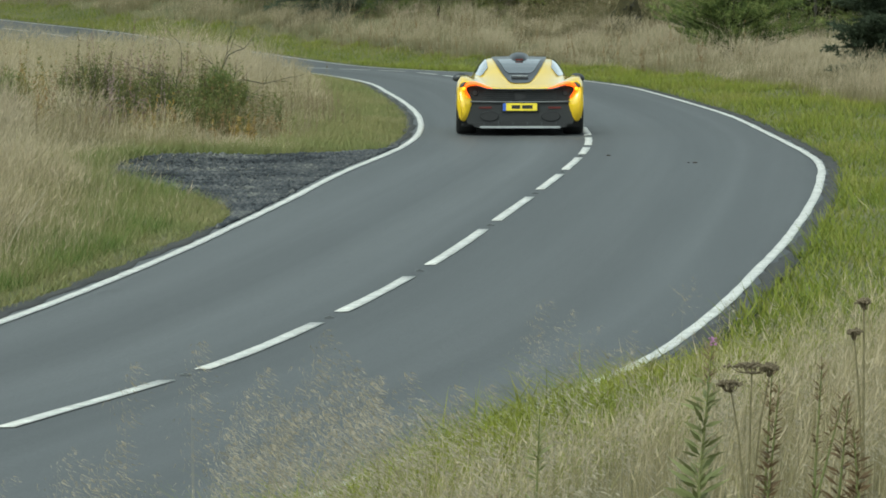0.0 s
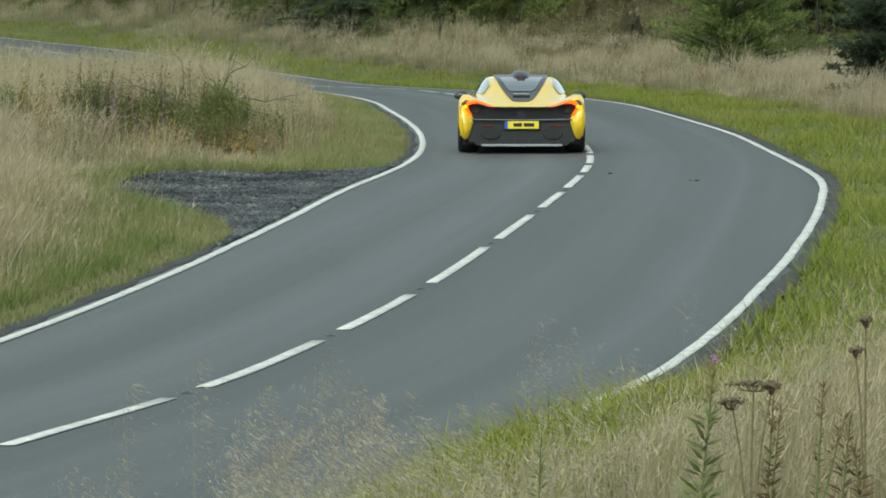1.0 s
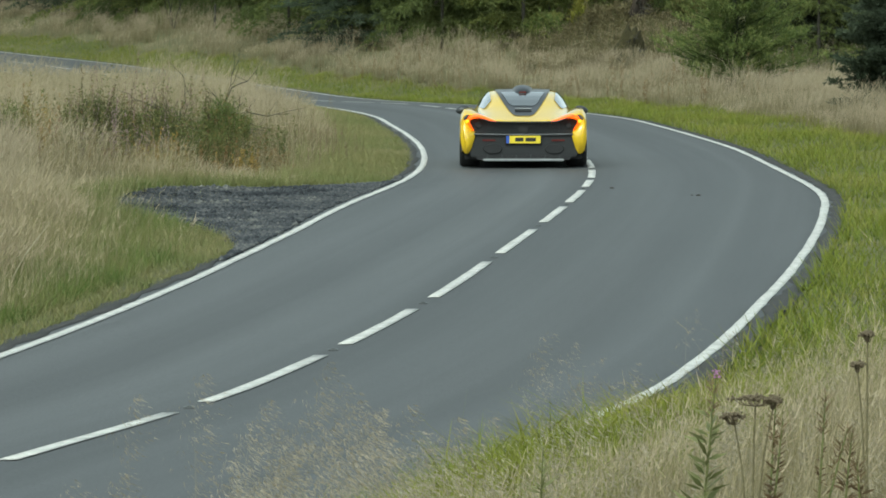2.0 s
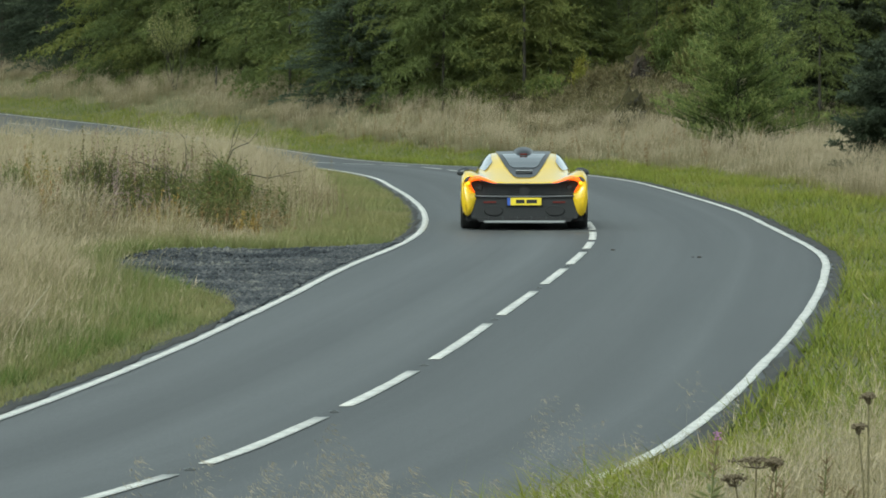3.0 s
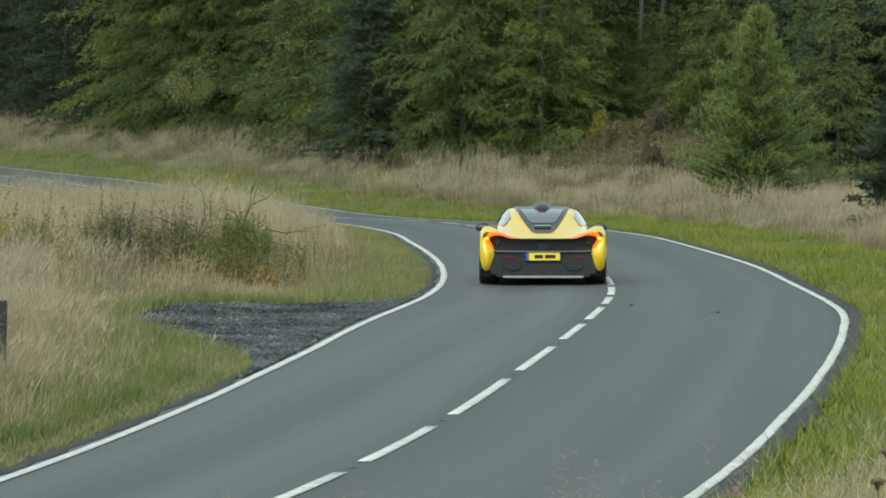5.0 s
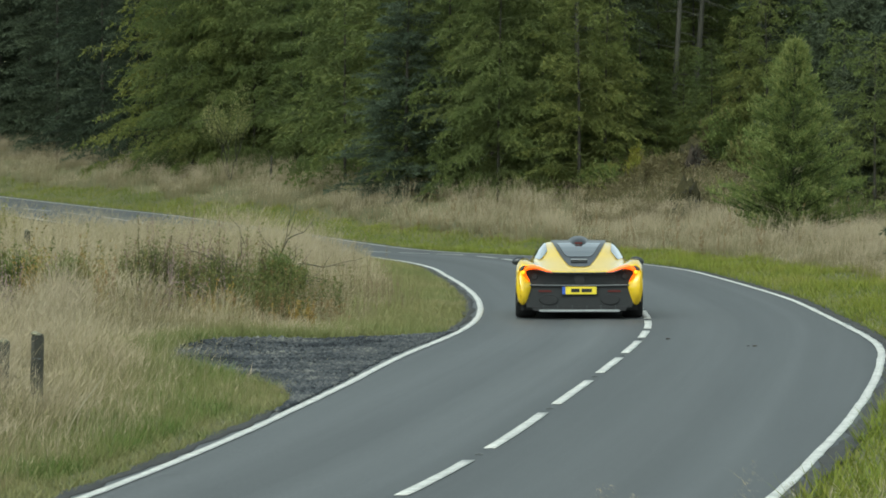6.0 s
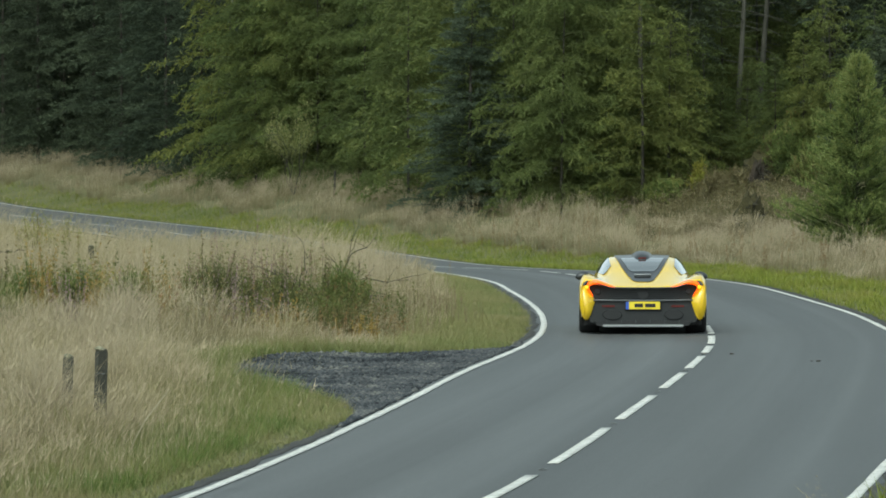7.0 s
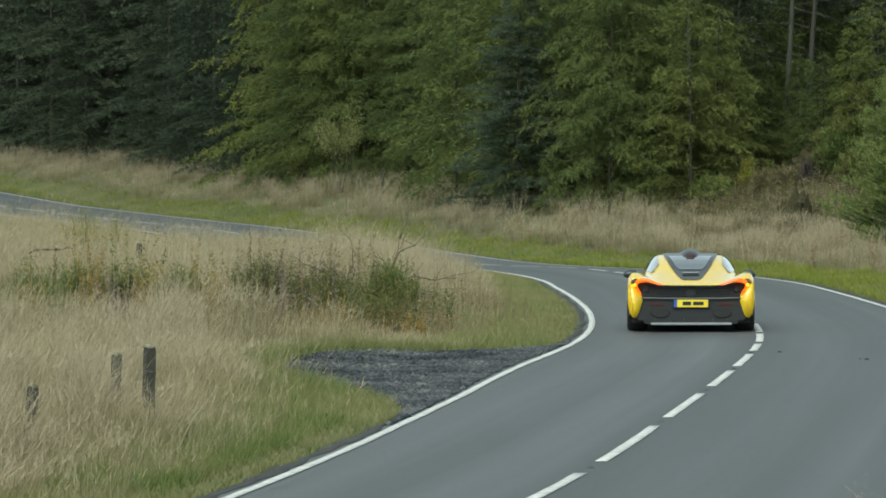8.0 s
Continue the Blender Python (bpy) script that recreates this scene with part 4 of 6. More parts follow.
CUTS = [smooth_table([s[0] for s in SECTIONS], [s[k] for s in SECTIONS]) for k in range(12)]


def section(y, steps=4):
    """The body's right half at y, as points from the middle of the roof to the sill."""
    c = [float(f(min(y, 2.335))) for f in CUTS]
    p = [(0, c[1]), (c[2] * 0.55, c[1] * 0.6 + c[3] * 0.4), (c[2], c[3]), ((c[2] + c[4]) / 2 + 0.02, (c[3] + c[5]) / 2 + 0.012), (c[4], c[5]), (c[6], c[7]),
         ((c[6] + c[8]) / 2 + 0.035, (c[7] + c[9]) / 2 + 0.05), (c[8], c[9]), (c[8] * 0.55 + c[10] * 0.45 - 0.012, (c[9] + c[11]) / 2), (c[10], c[11])]
    out = []
    for i in range(len(p) - 1):
        a, b, d, e = (np.array(p[max(0, min(len(p) - 1, j))]) for j in (i - 1, i, i + 1, i + 2))
        for s in np.linspace(0, 1, steps, endpoint=False):
            out.append(0.5 * (2 * b + (d - a) * s + (2 * a - 5 * b + 4 * d - e) * s**2 + (3 * b - a - 3 * d + e) * s**3))
    out.append(np.array(p[-1]))
    return np.array(out)


def skin(y0, y1, n, u0, u1, lift=0.0, both=True, mirror=1, thickness=0.0):
    """A patch of the body: between two stations and two places along the section (0 roof middle to 36 sill), lifted off it."""
    bm = bmesh.new()
    ys = np.linspace(y0, y1, n)
    m = 14
    for sx in ((1, -1) if both else (mirror,)):
        grid = []
        for y in ys:
            pts = section(y)
            g = np.gradient(pts, axis=0)
            nrm = np.stack([-g[:, 1], g[:, 0]], 1)
            nrm = -nrm / (np.linalg.norm(nrm, axis=1)[:, None] + 1e-9)
            nrm *= -1
            a = u0(y) if callable(u0) else u0
            b = u1(y) if callable(u1) else u1
            u = np.linspace(a, b, m)
            k = np.arange(len(pts))
            x, z = np.interp(u, k, pts[:, 0] - nrm[:, 0] * -lift * 0 + nrm[:, 0] * lift), np.interp(u, k, pts[:, 1] + nrm[:, 1] * lift)
            grid.append([bm.verts.new((sx * xx, y, zz)) for xx, zz in zip(x, z)])
        for r, s in zip(grid, grid[1:]):
            for i in range(m - 1):
                f = (r[i], r[i + 1], s[i + 1], s[i])
                bm.faces.new(f if sx < 0 else f[::-1])
    bmesh.ops.remove_doubles(bm, verts=bm.verts, dist=1e-5)
    bmesh.ops.recalc_face_normals(bm, faces=bm.faces)
    if thickness:
        bmesh.ops.solidify(bm, geom=bm.faces[:], thickness=thickness)
    return bm


def outline_plate(bm, pts, y0, y1):
    """A solid with the outline pts (x, z), from y0 to y1."""
    a = [bm.verts.new((x, y0, z)) for x, z in pts]
    b = [bm.verts.new((x, y1, z)) for x, z in pts]
    bm.faces.new(a)
    bm.faces.new(b[::-1])
    for i in range(len(pts)):
        j = (i + 1) % len(pts)
        bm.faces.new((a[j], a[i], b[i], b[j]))
    bmesh.ops.recalc_face_normals(bm, faces=bm.faces)
    return bm


def wheel(parent, x, y, radius, width):
    w = part("wheel", tube(bmesh.new(), [(-width * 0.25, 0, 0), (width * 0.25, 0, 0)], [0.07, 0.07], 12), MATT_BLACK, parent)
    w.location = (x, y, radius)
    bm = bmesh.new()
    prof = [(-0.5, 0.70), (-0.5, 0.90), (-0.44, 0.97), (-0.3, 1.0), (0.3, 1.0), (0.44, 0.97), (0.5, 0.90), (0.5, 0.70)]
    rings = [[bm.verts.new((width * a, radius * r * math.cos(t), radius * r * math.sin(t))) for t in np.linspace(0, 2 * math.pi, 36, endpoint=False)] for a, r in prof]
    for a, b in zip(rings, rings[1:] + rings[:1]):
        for i in range(36):
            bm.faces.new((a[i], a[(i + 1) % 36], b[(i + 1) % 36], b[i]))
    part("tyre", bm, RUBBER, w, smooth=True)
    bm = bmesh.new()
    s = 1 if x > 0 else -1
    rim = [(0.40, 0.70), (0.50, 0.72), (0.52, 0.68), (0.36, 0.62)]
    rings = [[bm.verts.new((s * width * a, radius * r * math.cos(t), radius * r * math.sin(t))) for t in np.linspace(0, 2 * math.pi, 36, endpoint=False)] for a, r in rim]
    for a, b in zip(rings, rings[1:] + rings[:1]):
        for i in range(36):
            bm.faces.new((a[i], a[(i + 1) % 36], b[(i + 1) % 36], b[i]))
    for k in range(10):
        t = 2 * math.pi * k / 10
        tube(bm, [(s * width * 0.38, 0, 0), (s * width * 0.42, radius * 0.66 * math.cos(t), radius * 0.66 * math.sin(t))], [0.035, 0.022], 5)
    bmesh.ops.recalc_face_normals(bm, faces=bm.faces)
    part("rim", bm, SILVER, w, "silver multi-spoke alloy rim")


def build_car(m):
    car = base("sports_car", m, "low yellow sports car with black roof driving in the inside lane", "car")
    body = part("body", skin(-2.24, 2.335, 70, 0, 36, 0.0, thickness=0.012), YELLOW, car, smooth=True)
    # underbody
    bm = bmesh.new()
    outline_plate(bm, [(-0.90, 0.13), (0.90, 0.13), (0.90, 0.30), (-0.90, 0.30)], -2.0, 2.2)
    part("underbody", bm, MATT_BLACK, car)
    # black roof and engine cover, tapering to the tail
    part("engine_cover", skin(-1.90, 0.55, 40, 0, lambda y: float(np.interp(y, [-1.90, -1.82, -1.5, -1.2, -0.9, -0.2, 0.55], [2.4, 3.9, 5.2, 5.9, 6.3, 6.6, 6.8])), 0.010), CARBON, car, "black carbon roof and engine cover", True)
    part("rear_window", skin(-1.30, -0.42, 16, 0, lambda y: float(np.interp(y, [-1.30, -1.15, -0.42], [3.3, 4.4, 5.5])), 0.018), TINTED, car, "tinted rear window", True)
    part("windscreen", skin(0.62, 1.5, 20, 0, 7.6, 0.010), TINTED, car, smooth=True)
    for s in (1, -1):
        part("side_window", skin(-1.12, 1.15, 26, lambda y: float(np.interp(y, [-1.12, -0.85, -0.3, 1.15], [12.6, 9.6, 8.7, 8.9])), lambda y: float(np.interp(y, [-1.12, -0.8, -0.5, 1.15], [13.8, 15.0, 15.3, 15.3])), 0.009, False, s), SIDE_GLASS, car, "side window with the sky's reflection painted pale", True)
    # air scoop on the roof with its lamp
    bm = bmesh.new()
    ring = []
    for y, w, z0, h in ((0.30, 0.15, 1.10, 0.055), (0.1, 0.165, 1.10, 0.09), (-0.2, 0.16, 1.09, 0.095), (-0.45, 0.13, 1.06, 0.08), (-0.62, 0.09, 1.03, 0.03)):
        ring.append([bm.verts.new((w * math.cos(t), y, z0 + h * math.sin(t))) for t in np.linspace(0, math.pi, 11)])
    for a, b in zip(ring, ring[1:]):
        for i in range(10):
            bm.faces.new((a[i], a[i + 1], b[i + 1], b[i]))
    bm.faces.new(ring[0])
    bm.faces.new(ring[-1][::-1])
    bmesh.ops.recalc_face_normals(bm, faces=bm.faces)
    scoop = part("roof_scoop", bm, CARBON, car, "black air scoop on the roof", True)
    part("brake_lamp", box(bmesh.new(), (-0.06, -0.60, 1.075), (0.06, -0.55, 1.10), 0.006), LAMP_RED, scoop)
    # tail slats of the engine cover
    for k in range(2):
        part("vent_slat", box(bmesh.new(), (-0.13, -1.52 - 0.13 * k, 0.855 - 0.035 * k), (0.13, -1.44 - 0.13 * k, 0.868 - 0.035 * k), 0.005), SILVER if k == 0 else MATT_BLACK, car)
    # the thin lip along the deck's trailing edge
    lip = [(x, -2.25, float(np.interp(abs(x), [0, 0.26, 0.5, 0.62, 0.78], [0.678, 0.678, 0.684, 0.722, 0.775]))) for x in np.linspace(-0.76, 0.76, 31)]
    part("deck_lip", tube(bmesh.new(), lip, [0.012] * 31, 6), CARBON, car, smooth=True)
    # dark recess under the deck
    bm = bmesh.new()
    top = [(x, float(np.interp(abs(x), [0, 0.26, 0.5, 0.62, 0.78, 0.88], [0.675, 0.675, 0.681, 0.718, 0.765, 0.72]))) for x in np.linspace(-0.88, 0.88, 29)]
    outline_plate(bm, top + [(0.80, 0.48), (-0.80, 0.48)], -2.14, -2.02)
    grille = part("rear_grille", bm, MATT_BLACK, car, "black mesh recess between the tail lamps")
    for k in range(5):
        z = 0.525 + k * 0.03
        part("mesh_bar", box(bmesh.new(), (-0.56, -2.155, z), (0.56, -2.14, z + 0.008)), CARBON, grille)
    for s in (1, -1):
        bm = bmesh.new()
        bmesh.ops.create_cone(bm, cap_ends=True, segments=18, radius1=0.05, radius2=0.04, depth=0.04, matrix=pose(s * 0.69, -2.15, 0.63, 90, 0, 0))
        part("lamp_pod", bm, MATT_BLACK, grille)
    # lower bumper, diffuser and exhaust
    bm = bmesh.new()
    outline_plate(bm, [(-0.77, 0.50), (0.77, 0.50), (0.86, 0.30), (0.80, 0.17), (-0.80, 0.17), (-0.86, 0.30)], -2.19, -1.95)
    bumper = part("bumper", bm, DULL_CARBON, car, "black carbon rear bumper")
    part("bumper_rail", tube(bmesh.new(), [(x, -2.215, 0.505 - 0.012 * math.cos(x * 1.6)) for x in np.linspace(-0.76, 0.76, 15)], [0.013] * 15, 6), plain("grey_trim", (0.10, 0.105, 0.11), 0.4), bumper, smooth=True)
    for s in (1, -1):
        part("reflector", box(bmesh.new(), (s * 0.53 - 0.10, -2.205, 0.395), (s * 0.53 + 0.10, -2.188, 0.425), 0.006), LAMP_RED, bumper)
        bm = bmesh.new()
        bmesh.ops.create_cone(bm, cap_ends=True, segments=20, radius1=0.13, radius2=0.11, depth=0.05, matrix=pose(s * 0.47, -2.185, 0.285, 90, 0, 0) @ Matrix.Diagonal((1.25, 0.62, 1, 1)))
        part("outlet_duct", bm, MATT_BLACK, bumper)
        part("diffuser_foot", box(bmesh.new(), (s * 0.36 - 0.05, -2.22, 0.135), (s * 0.36 + 0.05, -2.15, 0.160), 0.008), SILVER, bumper)
    bm = bmesh.new()
    outline_plate(bm, [(-0.74, 0.19), (0.74, 0.19), (0.70, 0.125), (-0.70, 0.125)], -2.24, -1.9)
    diffuser = part("diffuser", bm, MATT_BLACK, car)
    for k in range(6):
        x = -0.55 + k * 0.22
        part("diffuser_fin", box(bmesh.new(), (x - 0.008, -2.25, 0.10), (x + 0.008, -1.8, 0.20)), CARBON, diffuser)
    part("diffuser_edge", box(bmesh.new(), (-0.62, -2.262, 0.108), (0.62, -2.235, 0.142), 0.010), plain("grey_edge", (0.30, 0.31, 0.31), 0.4), diffuser, "pale grey diffuser edge")
    bm = bmesh.new()
    bmesh.ops.create_cone(bm, cap_ends=True, segments=20, radius1=0.075, radius2=0.085, depth=0.10, matrix=pose(0, -2.15, 0.59, 90, 0, 0))
    part("exhaust", bm, MATT_BLACK, car, smooth=False)
    # yellow wing ends that run down beside the bumper like fangs
    for s in (1, -1):
        bm = bmesh.new()
        pts = [(0.948, 0.72), (0.968, 0.52), (0.962, 0.40), (0.935, 0.28), (0.89, 0.205), (0.855, 0.20), (0.81, 0.26), (0.77, 0.37), (0.735, 0.485), (0.755, 0.545), (0.81, 0.63), (0.86, 0.70)]
        outline_plate(bm, [(s * x, z) for x, z in pts], -2.225, -1.75)
        bmesh.ops.bevel(bm, geom=bm.edges[:], offset=0.018, segments=2, affect="EDGES")
        part("wing_end", bm, YELLOW, car, smooth=True)
        # lamp: a bent glowing strip with an amber end
        path = [(0.42, 0.682), (0.52, 0.706), (0.62, 0.742), (0.70, 0.762), (0.765, 0.760), (0.825, 0.735), (0.852, 0.692), (0.825, 0.63), (0.765, 0.555)]
        lamp = part("tail_lamp", tube(bmesh.new(), [(s * x, -2.235 + 0.10 * max(0, x - 0.7), z) for x, z in path], [0.013, 0.021, 0.028, 0.031, 0.031, 0.031, 0.031, 0.021, 0.010], 8), LAMP_ORANGE, car, "lit orange tail lamp strip", True)
        bm = bmesh.new()
        bmesh.ops.create_uvsphere(bm, u_segments=12, v_segments=8, radius=0.027, matrix=pose(s * 0.858, -2.235, 0.690))
        part("indicator", bm, LAMP_AMBER, lamp, "lit amber indicator", True)
        # mirror on a thin arm
        bm = bmesh.new()
        bmesh.ops.create_uvsphere(bm, u_segments=14, v_segments=9, radius=1.0, matrix=pose(s * 0.94, 0.78, 0.80, 0, s * 12, s * -8) @ Matrix.Diagonal((0.115, 0.07, 0.062, 1)))
        mir = part("door_mirror", bm, CARBON, car, "black door mirror", True)
        part("mirror_arm", tube(bmesh.new(), [(s * 0.83, 0.80, 0.72), (s * 0.87, 0.80, 0.74), (s * 0.91, 0.79, 0.77)], [0.018, 0.014, 0.016], 6), CARBON, mir)
        part("side_intake", skin(-1.15, 0.05, 14, lambda y: float(np.interp(y, [-1.15, 0.05], [27.0, 29.5])), lambda y: float(np.interp(y, [-1.15, 0.05], [33.0, 31.5])), 0.007, False, s), MATT_BLACK, car)
        wheel(car, s * 0.825, -1.30, 0.348, 0.31)
        wheel(car, s * 0.84, 1.37, 0.325, 0.25)
    # number plate with plain bars for its characters
    plate = part("number_plate", box(bmesh.new(), (-0.26, -2.232, 0.365), (0.26, -2.215, 0.476), 0.004), PLATE_YELLOW, car, "yellow number plate with blue end strip")
    part("plate_strip", box(bmesh.new(), (-0.262, -2.237, 0.365), (-0.215, -2.225, 0.476), 0.003), PLATE_BLUE, plate)
    part("plate_bar", box(bmesh.new(), (-0.13, -2.2345, 0.395), (0.00, -2.2315, 0.448)), MATT_BLACK, plate)
    part("plate_bar", box(bmesh.new(), (0.03, -2.2345, 0.395), (0.19, -2.2315, 0.448)), MATT_BLACK, plate)
    part("plate_holder", box(bmesh.new(), (-0.28, -2.218, 0.35), (0.28, -2.18, 0.49), 0.006), MATT_BLACK, car)
    return car


build_car(pose(1.33, 79.6, float(RISE(77.8)), 0, 0, -0.5) @ Matrix.Diagonal((1.0, 1.0, 1.045, 1.0)))


# ---------------------------------------------------------------- posts, shrubs and weeds inside the bend
def fence_post(x, y, top, size, tilt, label):
    z = float(land(x, y))
    thing = base("fence_post", pose(x, y, z, tilt, tilt * 0.6, 20 * tilt), label, "post", "old fence posts")
    bm = bmesh.new()
    h = top - z
    box(bm, (-size / 2, -size / 2, -0.3), (size / 2, size / 2, h), 0.012)
    for v in bm.verts:
        if v.co.z > h * 0.8:
            v.co.z += random.uniform(-0.03, 0.02)
            v.co.x *= random.uniform(0.85, 1.0)
    part("shaft", bm, WOOD, thing)
    bm = bmesh.new()
    tube(bm, [(-size * 0.55, -size * 0.3, h * 0.75), (0, -size * 0.56, h * 0.74), (size * 0.55, -size * 0.2, h * 0.76)], [0.006] * 3, 4)
    part("wire_staple", bm, STUD, thing)
    bm = bmesh.new()
    bmesh.ops.create_icosphere(bm, subdivisions=2, radius=1.0)
    for v in bm.verts:
        n = 1 + 0.3 * noise.noise(v.co * 2.0 + Vector((x, y, 0)))
        v.co = Vector((v.co.x * size * 0.56 * n - size * 0.10, v.co.y * size * 0.5 * n, h + max(-0.3, v.co.z) * size * 0.34 * n + v.co.x * -size * 0.12))
    part("lichen_cap", bm, LICHEN, thing, "pale grey-green lichen on the post's top")
    return thing


LICHEN = surface("post_lichen", (0.13, 0.125, 0.075), (0.27, 0.25, 0.17), 18.0, 0.95, 60.0, 0.6)


PALE_STRAW = surface("pale_straw", (0.34, 0.29, 0.19), (0.48, 0.42, 0.29), 12.0, 0.8, 60.0, 0.2)
L_POST = "old weathered dark wooden fence post leaning in tall grass"
for x, y, top, size, tilt in ((-4.26, 47.0, 0.90, 0.10, 1.5), (-4.67, 48.0, 0.80, 0.085, -3), (-5.04, 44.0, 0.66, 0.09, 4), (-9.25, 100.0, 1.15, 0.10, 2), (-8.25, 100.0, 0.95, 0.06, -4), (-8.1, 100.5, 0.92, 0.05, 5)):
    fence_post(x, y, top, size, tilt, L_POST)
# Grass in front of each post, placed to hide its foot from the camera.
for cx, cy, rx, k, seed in ((-4.17, 46.2, 0.12, 170, 141), (-4.58, 47.2, 0.12, 120, 142), (-4.96, 43.3, 0.12, 100, 143)):
    rs = np.random.RandomState(seed)
    x, y = cx + rs.normal(0, rx, k), cy + rs.uniform(-0.15, 0.15, k)
    tall_grass("tall_grass", x, y, rs.uniform(0.30, 0.50, k), PLUME_GRASS, "grey-tan seed grass standing in front of an old fence post", 0.12, 0.006, 0.4)
bm = bmesh.new()
z = float(land(-3.9, 45.2))
tube(bm, [(-3.90, 45.2, z - 0.05), (-3.68, 45.15, z + 0.34), (-3.46, 45.1, z + 0.62)], [0.007, 0.006, 0.004], 5)
stalk = base("fallen_stalk", pose(0, 0, 0), "pale broken straw stalk leaning in green grass", "stalk")
part("stem", bm, PALE_STRAW, stalk)
for x, y, top in ((-6.4, 190.0, 2.72), (-8.5, 193.0, 2.76)):
    fence_post(x, y, top, 0.07, 2, "thin wooden fence post on the grassy bank")


def leafy(name, x, y, height, material, label, leaves=26, leaf=0.07, wide=0.016, category="weeds", seed_top=None, stems=None):
    """A patch of upright weeds: stems that carry narrow leaves all the way up."""
    k = len(x)
    root = np.stack([x, y, land(x, y) - 0.02], 1)
    h = height * np.random.normal(1, 0.26, k).clip(0.4, 1.5) * (0.7 + 0.5 * patches(x, y, 0.35, 77))
    turn = np.random.uniform(0, 6.28, k)
    lean = h * np.abs(np.random.normal(0.14, 0.12, k))
    heap = Heap()
    v, q, t, a, tip, _ = blade_arrays(root, h, np.full(k, 0.008), lean, turn)
    heap.add(v, q, t, a * 0.3)
    b = np.repeat(np.arange(k), leaves)
    s = np.random.uniform(0.15, 1, len(b))
    at = root[b] + (tip[b] - root[b]) * s[:, None]
    out = np.random.normal(0, 1, (len(b), 3)) * (1, 1, 0.45) + (0, 0, 0.35)
    out /= np.linalg.norm(out, axis=1)[:, None]
    v, q = spindle_arrays(at, at + out * (leaf * np.random.uniform(0.5, 1.4, len(b)) * (1.25 - 0.7 * s))[:, None], wide * np.random.uniform(0.6, 1.4, len(b)))
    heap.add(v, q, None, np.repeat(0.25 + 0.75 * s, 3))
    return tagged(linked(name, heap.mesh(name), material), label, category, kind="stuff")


def blob(cx, cy, rx, ry, n, seed):
    r = np.random.RandomState(seed)
    a, d = r.uniform(0, 6.283, n), r.uniform(0, 1, n) ** 0.6
    return cx + rx * d * np.cos(a), cy + ry * d * np.sin(a)


HEATHER = blades_material("purple_seed_stalks", (0.10, 0.075, 0.05), [(0.17, 0.11, 0.085), (0.27, 0.155, 0.14), (0.34, 0.22, 0.20)], 0.9)
MAUVE = blades_material("mauve_seed_stalks", (0.10, 0.08, 0.06), [(0.24, 0.16, 0.16), (0.34, 0.22, 0.24), (0.40, 0.28, 0.29)], 0.9)
RUST = blades_material("rusty_dock", (0.10, 0.07, 0.03), [(0.16, 0.11, 0.05), (0.26, 0.155, 0.065), (0.33, 0.24, 0.12)], 0.9)
DRY_STALKS = blades_material("dry_stalks", (0.16, 0.14, 0.07), [(0.20, 0.16, 0.08), (0.28, 0.21, 0.12), (0.36, 0.28, 0.18), (0.22, 0.14, 0.09)], 0.9)
YELLOWED = blades_material("yellowed_leaves", (0.10, 0.11, 0.02), [(0.17, 0.19, 0.03), (0.30, 0.28, 0.05), (0.36, 0.31, 0.08)], 0.9)
x, y = blob(-4.7, 78.5, 1.8, 3.4, 290, 31)
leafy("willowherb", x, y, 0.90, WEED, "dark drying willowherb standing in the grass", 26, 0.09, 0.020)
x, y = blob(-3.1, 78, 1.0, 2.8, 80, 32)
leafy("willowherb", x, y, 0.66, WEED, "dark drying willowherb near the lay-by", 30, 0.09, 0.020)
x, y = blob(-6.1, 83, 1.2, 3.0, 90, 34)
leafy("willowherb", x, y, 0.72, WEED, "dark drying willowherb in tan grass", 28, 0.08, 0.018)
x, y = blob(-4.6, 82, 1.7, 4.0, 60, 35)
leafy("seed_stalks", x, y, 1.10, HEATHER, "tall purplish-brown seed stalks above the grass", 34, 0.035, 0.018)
x, y = blob(-2.1, 82, 0.9, 5.0, 110, 36)
leafy("seed_stalks", x, y, 0.58, DRY_STALKS, "thin brown seed stalks by the verge", 26, 0.03, 0.016)
x, y = blob(-4.0, 75.0, 1.9, 1.6, 170, 37)
leafy("dock", x, y, 0.46, RUST, "low rusty brown dock at the grass edge", 26, 0.06, 0.018)
x, y = blob(-4.1, 75.6, 1.7, 1.8, 190, 30)
leafy("willowherb", x, y, 0.58, WEED, "low dark willowherb in front of the broom", 28, 0.07, 0.016)
x, y = blob(-2.6, 76.5, 0.9, 2.2, 70, 29)
leafy("seed_stalks", x, y, 0.5, DRY_STALKS, "thin tan seed stalks beside the lay-by", 24, 0.035, 0.014)
x, y = blob(-6.4, 75.5, 0.9, 1.5, 70, 28)
leafy("seed_stalks", x, y, 0.72, HEATHER, "purplish seed stalks beside rusty dock", 30, 0.04, 0.016)
x, y = blob(-6.0, 77, 0.5, 1.5, 50, 38)
leafy("dock", x, y, 0.66, RUST, "rusty orange dock in tan grass", 30, 0.05, 0.02)
x, y = blob(-7.2, 74.5, 1.2, 1.5, 110, 39)
leafy("dock", x, y, 0.62, RUST, "rusty brown dock beside green broom", 26, 0.05, 0.02)


